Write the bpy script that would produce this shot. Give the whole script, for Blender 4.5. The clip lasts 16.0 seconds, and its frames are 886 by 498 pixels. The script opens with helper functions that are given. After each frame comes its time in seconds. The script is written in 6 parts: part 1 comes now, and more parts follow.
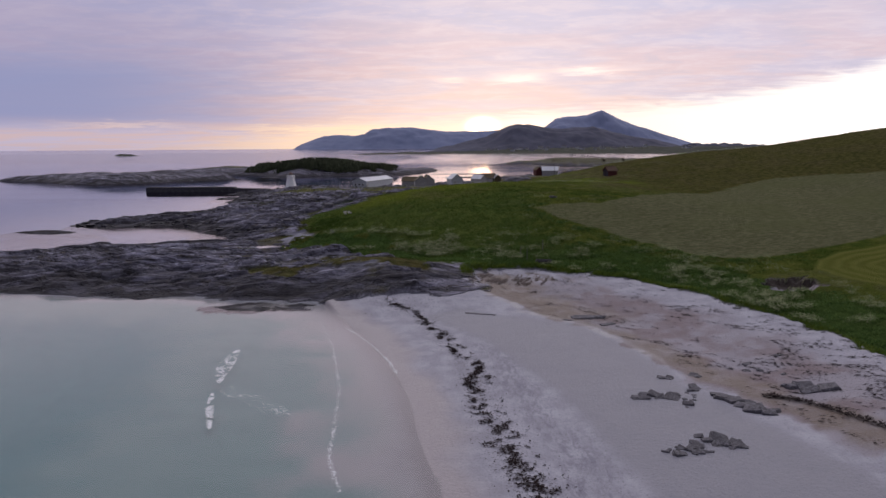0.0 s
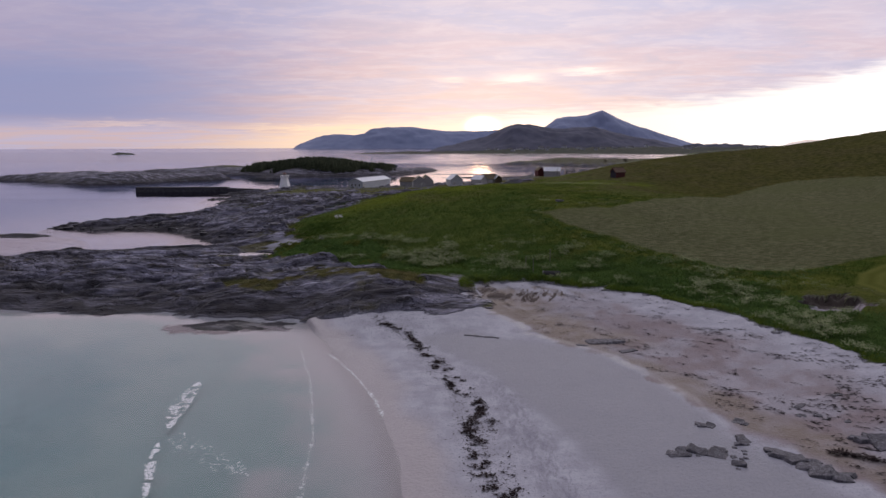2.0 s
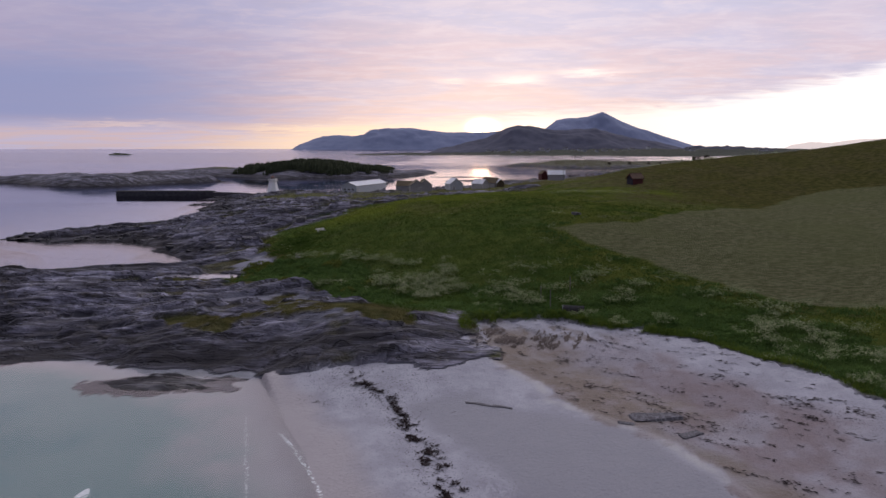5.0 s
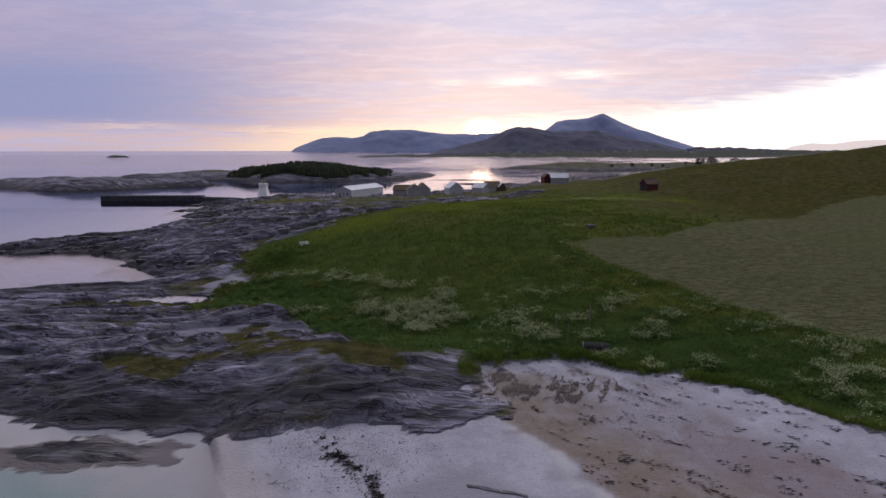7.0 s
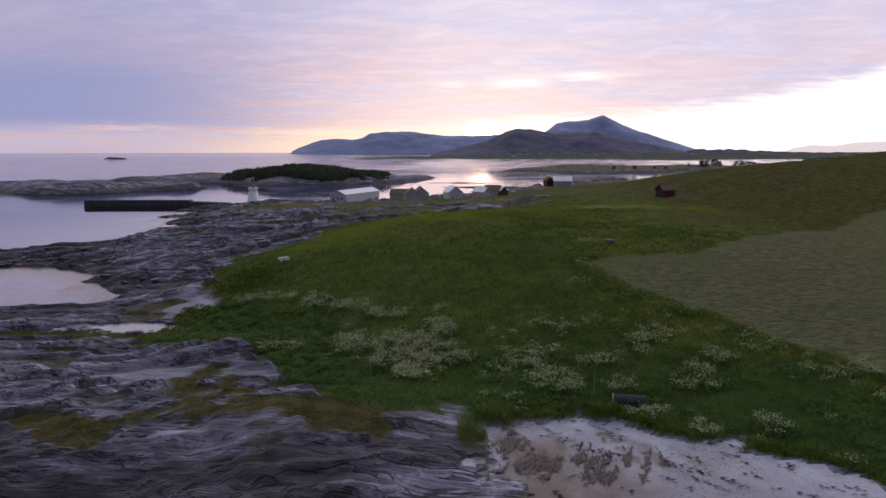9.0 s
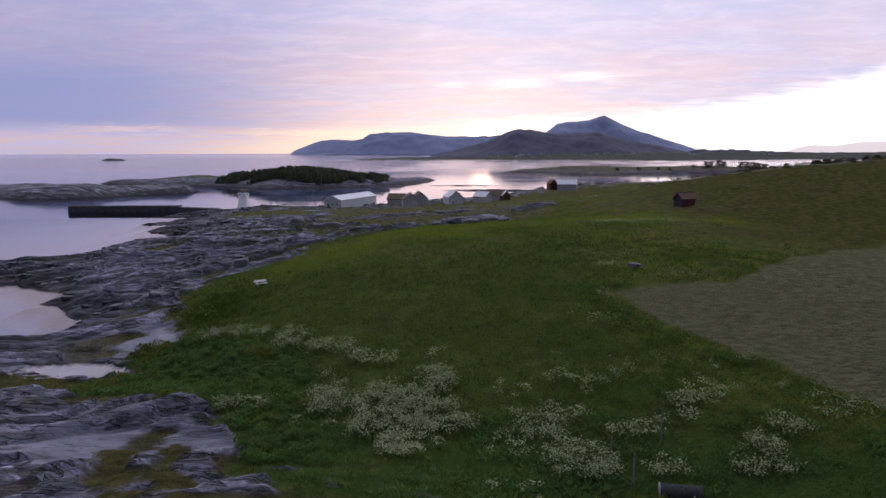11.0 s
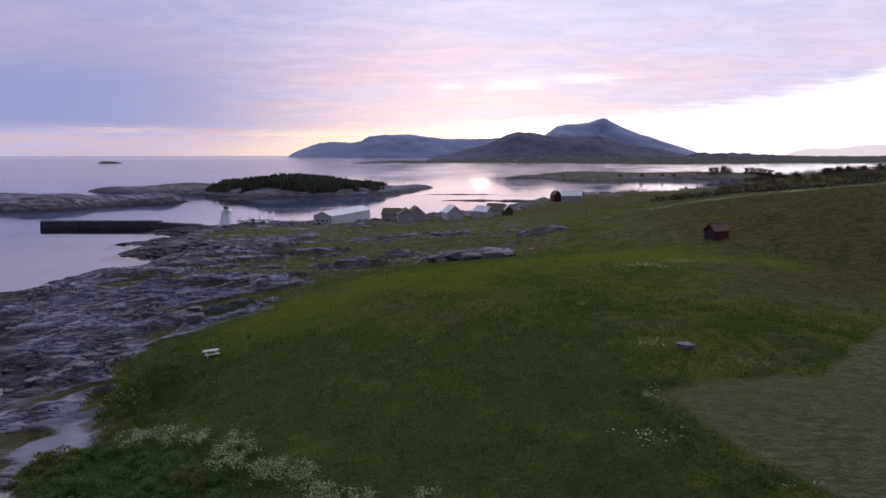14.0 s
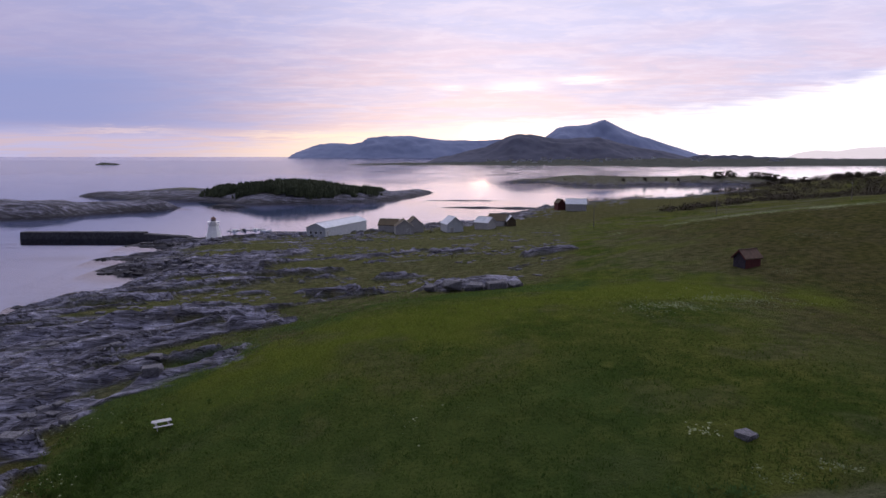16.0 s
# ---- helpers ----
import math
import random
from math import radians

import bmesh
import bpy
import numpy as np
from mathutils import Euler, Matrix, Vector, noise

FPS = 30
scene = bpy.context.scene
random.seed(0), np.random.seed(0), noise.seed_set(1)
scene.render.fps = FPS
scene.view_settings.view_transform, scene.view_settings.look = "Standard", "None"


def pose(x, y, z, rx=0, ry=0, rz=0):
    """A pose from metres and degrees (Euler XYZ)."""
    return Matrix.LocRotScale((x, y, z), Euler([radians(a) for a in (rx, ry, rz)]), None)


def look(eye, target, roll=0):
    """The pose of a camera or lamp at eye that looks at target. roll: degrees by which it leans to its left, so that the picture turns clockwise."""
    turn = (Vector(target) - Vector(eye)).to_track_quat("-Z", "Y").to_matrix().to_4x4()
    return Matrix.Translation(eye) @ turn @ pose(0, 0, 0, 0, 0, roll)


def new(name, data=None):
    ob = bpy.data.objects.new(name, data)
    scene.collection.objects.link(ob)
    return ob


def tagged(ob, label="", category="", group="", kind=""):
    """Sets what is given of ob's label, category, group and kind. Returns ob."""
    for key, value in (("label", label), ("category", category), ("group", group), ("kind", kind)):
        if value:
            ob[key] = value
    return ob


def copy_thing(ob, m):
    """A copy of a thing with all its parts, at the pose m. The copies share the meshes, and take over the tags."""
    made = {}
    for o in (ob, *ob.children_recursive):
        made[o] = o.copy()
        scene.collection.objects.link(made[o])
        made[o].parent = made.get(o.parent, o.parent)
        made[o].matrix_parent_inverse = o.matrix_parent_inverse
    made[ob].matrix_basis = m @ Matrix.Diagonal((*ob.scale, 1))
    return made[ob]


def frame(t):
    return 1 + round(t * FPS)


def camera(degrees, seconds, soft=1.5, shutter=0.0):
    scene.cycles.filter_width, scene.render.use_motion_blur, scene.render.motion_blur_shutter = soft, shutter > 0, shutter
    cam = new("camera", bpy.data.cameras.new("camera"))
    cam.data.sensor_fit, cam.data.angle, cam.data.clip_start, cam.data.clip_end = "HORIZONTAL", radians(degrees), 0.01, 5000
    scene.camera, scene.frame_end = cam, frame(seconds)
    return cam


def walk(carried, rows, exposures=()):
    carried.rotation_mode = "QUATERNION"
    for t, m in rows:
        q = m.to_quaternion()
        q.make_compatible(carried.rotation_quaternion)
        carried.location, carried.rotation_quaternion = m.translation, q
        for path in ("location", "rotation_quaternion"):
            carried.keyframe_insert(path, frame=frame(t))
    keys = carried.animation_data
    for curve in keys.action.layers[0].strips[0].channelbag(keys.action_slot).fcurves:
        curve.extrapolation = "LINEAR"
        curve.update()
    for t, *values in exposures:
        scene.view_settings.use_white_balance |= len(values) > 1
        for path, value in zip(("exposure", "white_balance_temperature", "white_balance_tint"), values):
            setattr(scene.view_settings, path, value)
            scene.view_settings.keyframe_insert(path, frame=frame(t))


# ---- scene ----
import itertools

cam = camera(64.5, 16.0)
PATH = [
    (0, (6.028, 13.107, 24.827), (5.927, 15.084, 24.539), -0.4),
    (1, (5.99, 18.977, 24.794), (5.889, 20.953, 24.505), -0.3),
    (2, (5.81, 25.66, 24.791), (5.71, 27.637, 24.502), -0.2),
    (3, (5.57, 33.013, 24.868), (5.47, 34.989, 24.58), -0.2),
    (4, (5.339, 40.58, 25.011), (5.24, 42.556, 24.723), -0.1),
    (6.5, (4.887, 60.208, 25.595), (4.788, 62.186, 25.314), 0.0),
    (7, (4.791, 64.233, 25.675), (4.692, 66.211, 25.394), -0.1),
    (8, (4.588, 72.014, 25.848), (4.489, 73.992, 25.57), -0.1),
    (9, (4.355, 79.786, 25.969), (4.257, 81.765, 25.693), -0.1),
    (11.5, (3.879, 98.0, 27.7), (3.779, 99.979, 27.426), -0.2),
    (12, (3.773, 101.535, 28.322), (3.673, 103.514, 28.05), -0.1),
    (13, (3.612, 108.498, 29.965), (3.513, 110.477, 29.694), -0.1),
    (14, (3.38, 115.849, 31.593), (3.283, 117.829, 31.323), -0.1),
    (15, (3.11, 123.298, 33.155), (3.013, 125.278, 32.886), -0.0),
    (16, (2.821, 130.679, 34.556), (2.724, 132.658, 34.289), 0.0),
]
walk(cam, [(t, look(eye, target, roll)) for t, eye, target, roll in PATH],
     [(0.0, -0.08, 6800, 9), (5.0, -0.08, 6650, 9), (9.0, 0.0, 6450, 10), (12.0, 0.05, 6150, 12), (16.0, 0.05, 6100, 12)])

# ---- sky and sun ----
SUN_AZIMUTH, SUN_ELEVATION = 0.5, 7.0      # degrees to the right of +y, and up


def link(tree, a, b):
    tree.links.new(a, b)


def node(tree, kind, **values):
    n = tree.nodes.new(kind)
    for key, value in values.items():
        n.inputs[key].default_value = value
    return n


def calc(tree, op, a, b=None, c=None, clamp=False):
    n = tree.nodes.new("ShaderNodeMath")
    n.operation, n.use_clamp = op, clamp
    for slot, v in zip(n.inputs, (a, b, c)):
        if v is None:
            continue
        if isinstance(v, (int, float)):
            slot.default_value = v
        else:
            link(tree, v, slot)
    return n.outputs[0]


def blend(tree, fac, a, b, kind="MIX"):
    n = tree.nodes.new("ShaderNodeMix")
    n.data_type, n.blend_type = "RGBA", kind
    for slot, v in ((n.inputs[0], fac), (n.inputs[6], a), (n.inputs[7], b)):
        if isinstance(v, (int, float)):
            slot.default_value = v
        elif isinstance(v, tuple):
            slot.default_value = (*v, 1.0) if len(v) == 3 else v
        else:
            link(tree, v, slot)
    return n.outputs[2]


def span(tree, value, a, b, to0=0.0, to1=1.0):
    n = tree.nodes.new("ShaderNodeMapRange")
    n.interpolation_type = "SMOOTHSTEP"
    link(tree, value, n.inputs[0])
    for k, v in zip((1, 2, 3, 4), (a, b, to0, to1)):
        n.inputs[k].default_value = v
    return n.outputs[0]


def ramp(tree, value, stops):
    n = tree.nodes.new("ShaderNodeValToRGB")
    link(tree, value, n.inputs[0])
    e = n.color_ramp.elements
    while len(e) < len(stops):
        e.new(0.5)
    for el, (p, c) in zip(e, stops):
        el.position, el.color = p, (*c, 1.0)
    return n.outputs[0]


world = bpy.data.worlds.new("evening_sky")
scene.world = world
world.use_nodes = True
wt = world.node_tree
wt.nodes.clear()
way = wt.nodes.new("ShaderNodeTexCoord").outputs["Generated"]
split = wt.nodes.new("ShaderNodeSeparateXYZ")
link(wt, way, split.inputs[0])
dx, dy, dz = split.outputs
elev = calc(wt, "MULTIPLY", calc(wt, "ARCSINE", dz), 57.2958)
azim = calc(wt, "MULTIPLY", calc(wt, "ARCTAN2", dx, dy), 57.2958)
clear = wt.nodes.new("ShaderNodeTexSky")
clear.sky_type, clear.sun_disc = "NISHITA", False
clear.sun_elevation, clear.sun_rotation = radians(SUN_ELEVATION), radians(SUN_AZIMUTH)
clear_dim = blend(wt, 1.0, clear.outputs[0], (0.005, 0.005, 0.005), "MULTIPLY")
# cloud deck: a flat layer overhead, seen ever flatter towards the horizon
deck = calc(wt, "ADD", calc(wt, "MAXIMUM", dz, 0.0), 0.055)
flat = wt.nodes.new("ShaderNodeCombineXYZ")
link(wt, calc(wt, "DIVIDE", dx, deck), flat.inputs[0])
link(wt, calc(wt, "DIVIDE", dy, deck), flat.inputs[1])
big = node(wt, "ShaderNodeTexNoise", Scale=0.8, Detail=5.0, Roughness=0.55, Distortion=0.4)
fine = node(wt, "ShaderNodeTexNoise", Scale=2.6, Detail=6.0, Roughness=0.60, Distortion=0.5)
stretch = wt.nodes.new("ShaderNodeMapping")
stretch.inputs["Scale"].default_value = (0.85, 1.15, 1.0)
stretch.inputs["Rotation"].default_value = (0, 0, radians(12))
link(wt, flat.outputs[0], stretch.inputs[0])
link(wt, stretch.outputs[0], big.inputs["Vector"])
link(wt, stretch.outputs[0], fine.inputs["Vector"])
cloud = ramp(wt, calc(wt, "DIVIDE", elev, 40.0, clamp=True), [(0.0, (0.62, 0.50, 0.58)), (0.04, (0.76, 0.55, 0.56)), (0.1, (0.82, 0.55, 0.56)), (0.18, (0.75, 0.54, 0.63)),
                                                   (0.31, (0.62, 0.57, 0.76)), (0.6, (0.72, 0.72, 0.92)), (1.0, (1.18, 1.22, 1.45))])
patches = span(wt, big.outputs[0], 0.40, 0.62)
cloud = blend(wt, calc(wt, "MULTIPLY", patches, 0.65), cloud, (0.54, 0.54, 0.80))
tiny = node(wt, "ShaderNodeTexNoise", Scale=7.5, Detail=4.0, Roughness=0.6, Distortion=0.3)
link(wt, stretch.outputs[0], tiny.inputs["Vector"])
cloud = blend(wt, calc(wt, "MULTIPLY", span(wt, tiny.outputs[0], 0.48, 0.68, 0.0, 0.36), span(wt, elev, 1.5, 5.0)), cloud, (0.88, 0.70, 0.76))
cloud = blend(wt, calc(wt, "MULTIPLY", span(wt, fine.outputs[0], 0.47, 0.66, 0.0, 0.42), span(wt, elev, 0.8, 3.4)), cloud, (0.90, 0.74, 0.82))
cloud = blend(wt, calc(wt, "MULTIPLY", span(wt, fine.outputs[0], 0.50, 0.32, 0.0, 0.42), span(wt, elev, 0.8, 3.4)), cloud, (0.52, 0.48, 0.65))
# bluer gap in the deck low over the open sea
gap = calc(wt, "MULTIPLY", calc(wt, "MULTIPLY", span(wt, azim, -12.0, -31.0), span(wt, elev, 1.2, 2.6)), span(wt, elev, 8.0, 4.6))
cloud = blend(wt, calc(wt, "MULTIPLY", gap, 0.9), cloud, (0.25, 0.34, 0.66))
west = calc(wt, "MULTIPLY", calc(wt, "MULTIPLY", span(wt, azim, 2.0, -28.0), span(wt, elev, 60.0, 6.0)), span(wt, elev, 0.6, 2.6, 0.25, 1.0))
cloud = blend(wt, calc(wt, "MULTIPLY", west, 0.48), cloud, (0.34, 0.34, 0.58))
low_west = calc(wt, "MULTIPLY", calc(wt, "MULTIPLY", span(wt, azim, -8.0, -30.0), span(wt, elev, 17.0, 6.0)), span(wt, elev, 0.8, 2.8, 0.15, 1.0))
cloud = blend(wt, calc(wt, "MULTIPLY", low_west, 0.42), cloud, (0.26, 0.28, 0.52))
# clear strip under the deck, widest on the right of the hidden sun
lane = ramp(wt, calc(wt, "MULTIPLY_ADD", azim, 0.0125, 0.5, clamp=True), [(0.0, (0.0, 0.0, 0.0)), (0.2, (0.11, 0.11, 0.11)), (0.36, (0.24, 0.24, 0.24)), (0.5375, (0.30, 0.30, 0.30)), (0.725, (0.40, 0.40, 0.40)),
                                                   (0.825, (0.53, 0.53, 0.53)), (0.9, (0.70, 0.70, 0.70)), (1.0, (0.80, 0.80, 0.80))])
rim = calc(wt, "ADD", calc(wt, "MULTIPLY_ADD", lane, 10.0, -0.75), calc(wt, "MULTIPLY", calc(wt, "SUBTRACT", fine.outputs[0], 0.5), 1.6))
under = calc(wt, "SUBTRACT", rim, elev)
strip = calc(wt, "MULTIPLY", span(wt, under, -0.9, 0.9), span(wt, azim, -34.0, -6.0))
strip = calc(wt, "MULTIPLY", strip, span(wt, calc(wt, "ABSOLUTE", azim), 110.0, 50.0))
light = ramp(wt, calc(wt, "MULTIPLY_ADD", azim, 0.0125, 0.5, clamp=True), [(0.1, (0.74, 0.54, 0.50)), (0.36, (1.12, 0.84, 0.60)), (0.5, (1.25, 1.05, 0.86)), (0.545, (1.9, 1.6, 1.3)), (0.62, (1.25, 1.12, 1.0)), (0.8, (1.55, 1.48, 1.40)), (1.0, (1.5, 1.4, 1.35))])
cloud = blend(wt, strip, cloud, light)
glow = calc(wt, "MULTIPLY", span(wt, calc(wt, "ABSOLUTE", calc(wt, "SUBTRACT", azim, 1.0)), 22.0, 0.0), span(wt, elev, 8.0, 1.0))
cloud = blend(wt, calc(wt, "MULTIPLY", glow, 0.30), cloud, (0.98, 0.76, 0.74))
east = calc(wt, "MULTIPLY", span(wt, azim, -22.0, 4.0), span(wt, elev, 34.0, 14.0))
cloud = blend(wt, calc(wt, "MULTIPLY", east, 0.26), cloud, (0.86, 0.90, 1.14))
# brightest where the hidden sun stands, just over the hill
aside = calc(wt, "POWER", calc(wt, "DIVIDE", calc(wt, "SUBTRACT", azim, 0.3), 0.7), 2.0)
over = calc(wt, "POWER", calc(wt, "DIVIDE", calc(wt, "SUBTRACT", elev, 1.6), 0.40), 2.0)
core = calc(wt, "POWER", 0.3679, calc(wt, "ADD", aside, over))
cloud = blend(wt, core, cloud, (30.0, 20.0, 12.5))
# thin bright slits in the deck over the sun, and a lit streak low over the open sea
sway = calc(wt, "MULTIPLY", calc(wt, "SUBTRACT", fine.outputs[0], 0.5), 1.6)
for slit_az, slit_el, slit_w, slit_h, slit_c, slit_f in ((3.2, 5.35, 1.9, 0.42, (1.5, 1.22, 1.15), 0.62), (8.6, 5.8, 2.6, 0.26, (1.45, 1.2, 1.15), 0.6), (-2.2, 5.3, 1.3, 0.22, (1.3, 1.0, 0.95), 0.6), (-27.0, 1.75, 4.2, 0.20, (0.85, 0.66, 0.66), 0.5), (-12.0, 1.5, 6.0, 0.22, (1.1, 0.86, 0.66), 0.7)):
    side = calc(wt, "POWER", calc(wt, "DIVIDE", calc(wt, "SUBTRACT", azim, slit_az), slit_w), 2.0)
    rise = calc(wt, "POWER", calc(wt, "DIVIDE", calc(wt, "ADD", calc(wt, "SUBTRACT", elev, slit_el), sway), slit_h), 2.0)
    cloud = blend(wt, calc(wt, "MULTIPLY", calc(wt, "POWER", 0.3679, calc(wt, "ADD", side, rise)), slit_f), cloud, slit_c)
# the sky away from the sunset is darker
away = calc(wt, "MULTIPLY", span(wt, calc(wt, "ABSOLUTE", azim), 60.0, 140.0), span(wt, elev, 86.0, 55.0))
cloud = blend(wt, calc(wt, "MULTIPLY", away, 0.88), cloud, (0.12, 0.125, 0.20))
both = blend(wt, 1.0, cloud, clear_dim, "ADD")
below = blend(wt, span(wt, elev, -0.3, -3.0), both, (0.30, 0.27, 0.33))
bg = wt.nodes.new("ShaderNodeBackground")
link(wt, below, bg.inputs[0])
bg.inputs[1].default_value = 0.95
out = wt.nodes.new("ShaderNodeOutputWorld")
link(wt, bg.outputs[0], out.inputs[0])

sun = new("sun", bpy.data.lights.new("sun", "SUN"))
sun.data.energy, sun.data.angle, sun.data.color = 1.15, radians(140), (1.0, 0.85, 0.76)
az, el = radians(SUN_AZIMUTH), radians(SUN_ELEVATION)
sun.matrix_world = look((0, 0, 0), (-math.sin(az) * math.cos(el), -math.cos(az) * math.cos(el), -math.sin(el)))

# ---- shape of the land: plan outlines, hills, noise ----
def lattice(ix, iy, seed):
    n = (ix * 374761393 + iy * 668265263 + seed * 974634777) & 0x7FFFFFFF
    n = ((n ^ (n >> 13)) * 1274126177) & 0x7FFFFFFF
    return ((n ^ (n >> 16)) & 0xFFFF) / 65535.0


def value_noise(x, y, seed=0):
    ix, iy = np.floor(x).astype(np.int64), np.floor(y).astype(np.int64)
    fx, fy = x - ix, y - iy
    ux, uy = fx * fx * (3 - 2 * fx), fy * fy * (3 - 2 * fy)
    a, b = lattice(ix, iy, seed), lattice(ix + 1, iy, seed)
    c, d = lattice(ix, iy + 1, seed), lattice(ix + 1, iy + 1, seed)
    return (a + (b - a) * ux) * (1 - uy) + (c + (d - c) * ux) * uy


def fbm(x, y, octaves=4, seed=0, gain=0.5):
    """Layered noise round 0, about -1 to 1."""
    total, amp, norm = 0.0, 1.0, 0.0
    for o in range(octaves):
        total = total + amp * (value_noise(x * 2 ** o + 17.3 * o, y * 2 ** o - 9.1 * o, seed + o) * 2 - 1)
        norm, amp = norm + amp, amp * gain
    return total / norm * 1.6


def smooth(a, b, x):
    t = np.clip((x - a) / (b - a), 0, 1)
    return t * t * (3 - 2 * t)


def line_distance(pts, x, y, closed=False):
    best = np.full(np.shape(x), 1e9)
    ring = list(zip(pts, pts[1:] + pts[:1] if closed else pts[1:]))
    for (ax, ay), (bx, by) in ring:
        dx, dy = bx - ax, by - ay
        t = np.clip(((x - ax) * dx + (y - ay) * dy) / (dx * dx + dy * dy), 0, 1)
        best = np.minimum(best, (x - ax - t * dx) ** 2 + (y - ay - t * dy) ** 2)
    return np.sqrt(best)


def signed_distance(pts, x, y):
    """Metres from the outline, above 0 inside it."""
    inside = np.zeros(np.shape(x), bool)
    for (ax, ay), (bx, by) in zip(pts, pts[1:] + pts[:1]):
        if ay != by:
            inside ^= ((ay > y) != (by > y)) & (x < (bx - ax) * (y - ay) / (by - ay) + ax)
    d = line_distance(pts, x, y, True)
    return np.where(inside, d, -d)


MAINLAND_SOUTH = [(30, -400), (12, 0), (5.5, 45), (3.3, 60), (0.7, 72), (-3, 88), (-8.7, 102), (-15.6, 116), (-18.5, 122), (-26, 125.5), (-33, 124),
                  (-43, 128), (-57, 126.5), (-90, 131), (-125, 140), (-118, 166), (-100, 174), (-91, 187.5), (-81, 187), (-69, 191), (-58, 190), (-57, 195), (-56.4, 199.6),
                  (-54.6, 203.7), (-59.6, 204.9), (-64.7, 207.4), (-67, 211), (-71.4, 216.2), (-75.4, 215.5), (-69, 222), (-77, 224), (-88, 234), (-96, 237), (-113, 232), (-128, 237.5), (-122, 247)]
MAINLAND_NORTH = [(-108, 258), (-102, 263), (-95, 271), (-96, 279), (-92, 285), (-88, 289), (-91, 294), (-88, 298), (-90, 305), (-85, 309), (-80.5, 315), (-77, 318.5), (-84, 322.5),
                  (-93, 327), (-103, 327), (-112, 332), (-112, 337), (-105.5, 347), (-106, 352), (-115, 354.5), (-124, 354), (-121, 361), (-107.5, 367.5), (-109.5, 375), (-99, 383), (-114, 389.5), (-132, 390), (-125, 397), (-104, 408), (-92, 424), (-66, 425), (-57, 441), (-40, 443), (-23, 463), (-1, 480),
                  (17, 499), (24, 545), (42, 588), (63, 617), (89, 652), (114, 664), (160, 680), (192, 710), (240, 770), (272, 818), (310, 870), (345, 960), (600, 1020), (1500, 1000), (4900, 900), (4900, -400)]
MAINLAND = MAINLAND_SOUTH + MAINLAND_NORTH
SPIT = [(36, 1031), (85, 1000), (131, 912), (243, 968), (345, 975), (420, 1060), (240, 1090), (120, 1080)]
WOODED_ISLAND = [(-340, 707), (-258, 662), (-209, 655), (-162, 622), (-99, 636), (-64, 656), (-36, 772), (-60, 775), (-90, 715), (-180, 730), (-260, 720)]
BARE_ISLAND = [(-380, 565), (-343, 549), (-268, 500), (-240, 510), (-223, 543), (-199, 568), (-186, 580), (-215, 590), (-260, 560), (-310, 575)]
FAR_SHORE = [(-480, 2330), (0, 2300), (265, 2250), (540, 2040), (911, 2200), (4900, 2300), (4900, 2900), (100, 3000), (50, 2600), (-100, 2480), (-300, 2430)]
SKERRIES = [(-1185, 2340, 46, 16, 9), (-1820, 3800, 42, 14, 9), (-758, 2200, 16, 6, 4), (-566, 2440, 50, 10, 3), (-690, 2440, 20, 8, 3),
            (-125, 218, 9, 2.5, 0.5), (-29, 119.8, 6.5, 2.0, 0.42), (-101, 282, 2.6, 0.8, 0.5), (-91, 300.4, 1.5, 0.8, 0.6), (-88, 299, 1.4, 0.8, 0.4), (0, 590, 22, 4, 0.8), (30, 585, 14, 4, 1.0), (-10, 660, 30, 4, 0.5), (25, 540, 14, 7, 1.2), (-168, 600, 10, 2.5, 1.0)]
# centre x, y, spread x, y, height
HILLS_NEAR = [(-15, 135, 20, 8, 4.2), (-50, 146, 34, 16, 1.8), (-31, 157.5, 13, 3.2, 1.1), (-14, 128.5, 16, 3.5, 0.9), (-85, 160, 34, 26, 1.2), (-22, 175, 26, 28, 1.0), (20, 152, 30, 16, 1.2), (18, 178, 34, 26, 5.8), (22, 218, 40, 34, 8.1),
              (-14, 214, 30, 30, 5.7), (-8, 255, 36, 30, 4.2), (-48, 205, 26, 26, 1.6), (-52, 242, 30, 34, 3.1), (-85, 280, 40, 42, 2.2), (60, 190, 40, 34, 3.7), (82, 232, 46, 44, 1.2),
              (55, 272, 46, 44, 8.2)]
HILLS_FAR = [(28, 320, 55, 50, 3.6), (112, 325, 66, 66, 9.1), (170, 262, 70, 66, 14.9), (235, 275, 95, 100, 6.1), (105, 150, 55, 46, 2.6), (170, 150, 85, 75, 4.4), (-42, 335, 60, 60, 3.1),
             (45, 410, 75, 75, 2.0), (-70, 390, 55, 45, 1.4), (130, 465, 100, 85, 4.6), (85, 308, 30, 24, 2.3), (60, 326, 20, 18, 1.4), (320, 360, 170, 170, 27.6), (370, 640, 165, 180, 6.0), (420, 100, 240, 150, 20.9), (640, 700, 330, 330, 12.9), (345, 725, 90, 80, 7.0), (-93, 380, 18, 14, 2.2)]
OUTCROPS = [(2, 257, 10, 3.6, 1.3), (21, 306, 7, 3, 0.9), (-22, 262, 6, 2.0, 0.6), (-16, 292, 6, 2.2, 0.6), (-29, 232, 5.5, 1.7, 1.0), (-40.5, 238, 3.6, 1.2, 0.8), (-51, 247, 4.0, 1.2, 0.7), (-58, 245, 3.6, 1.2, 0.7), (-33, 217.5, 4.5, 0.9, 0.5), (-4, 330, 7, 2, 0.5), (-30, 330, 8, 2, 0.5)]
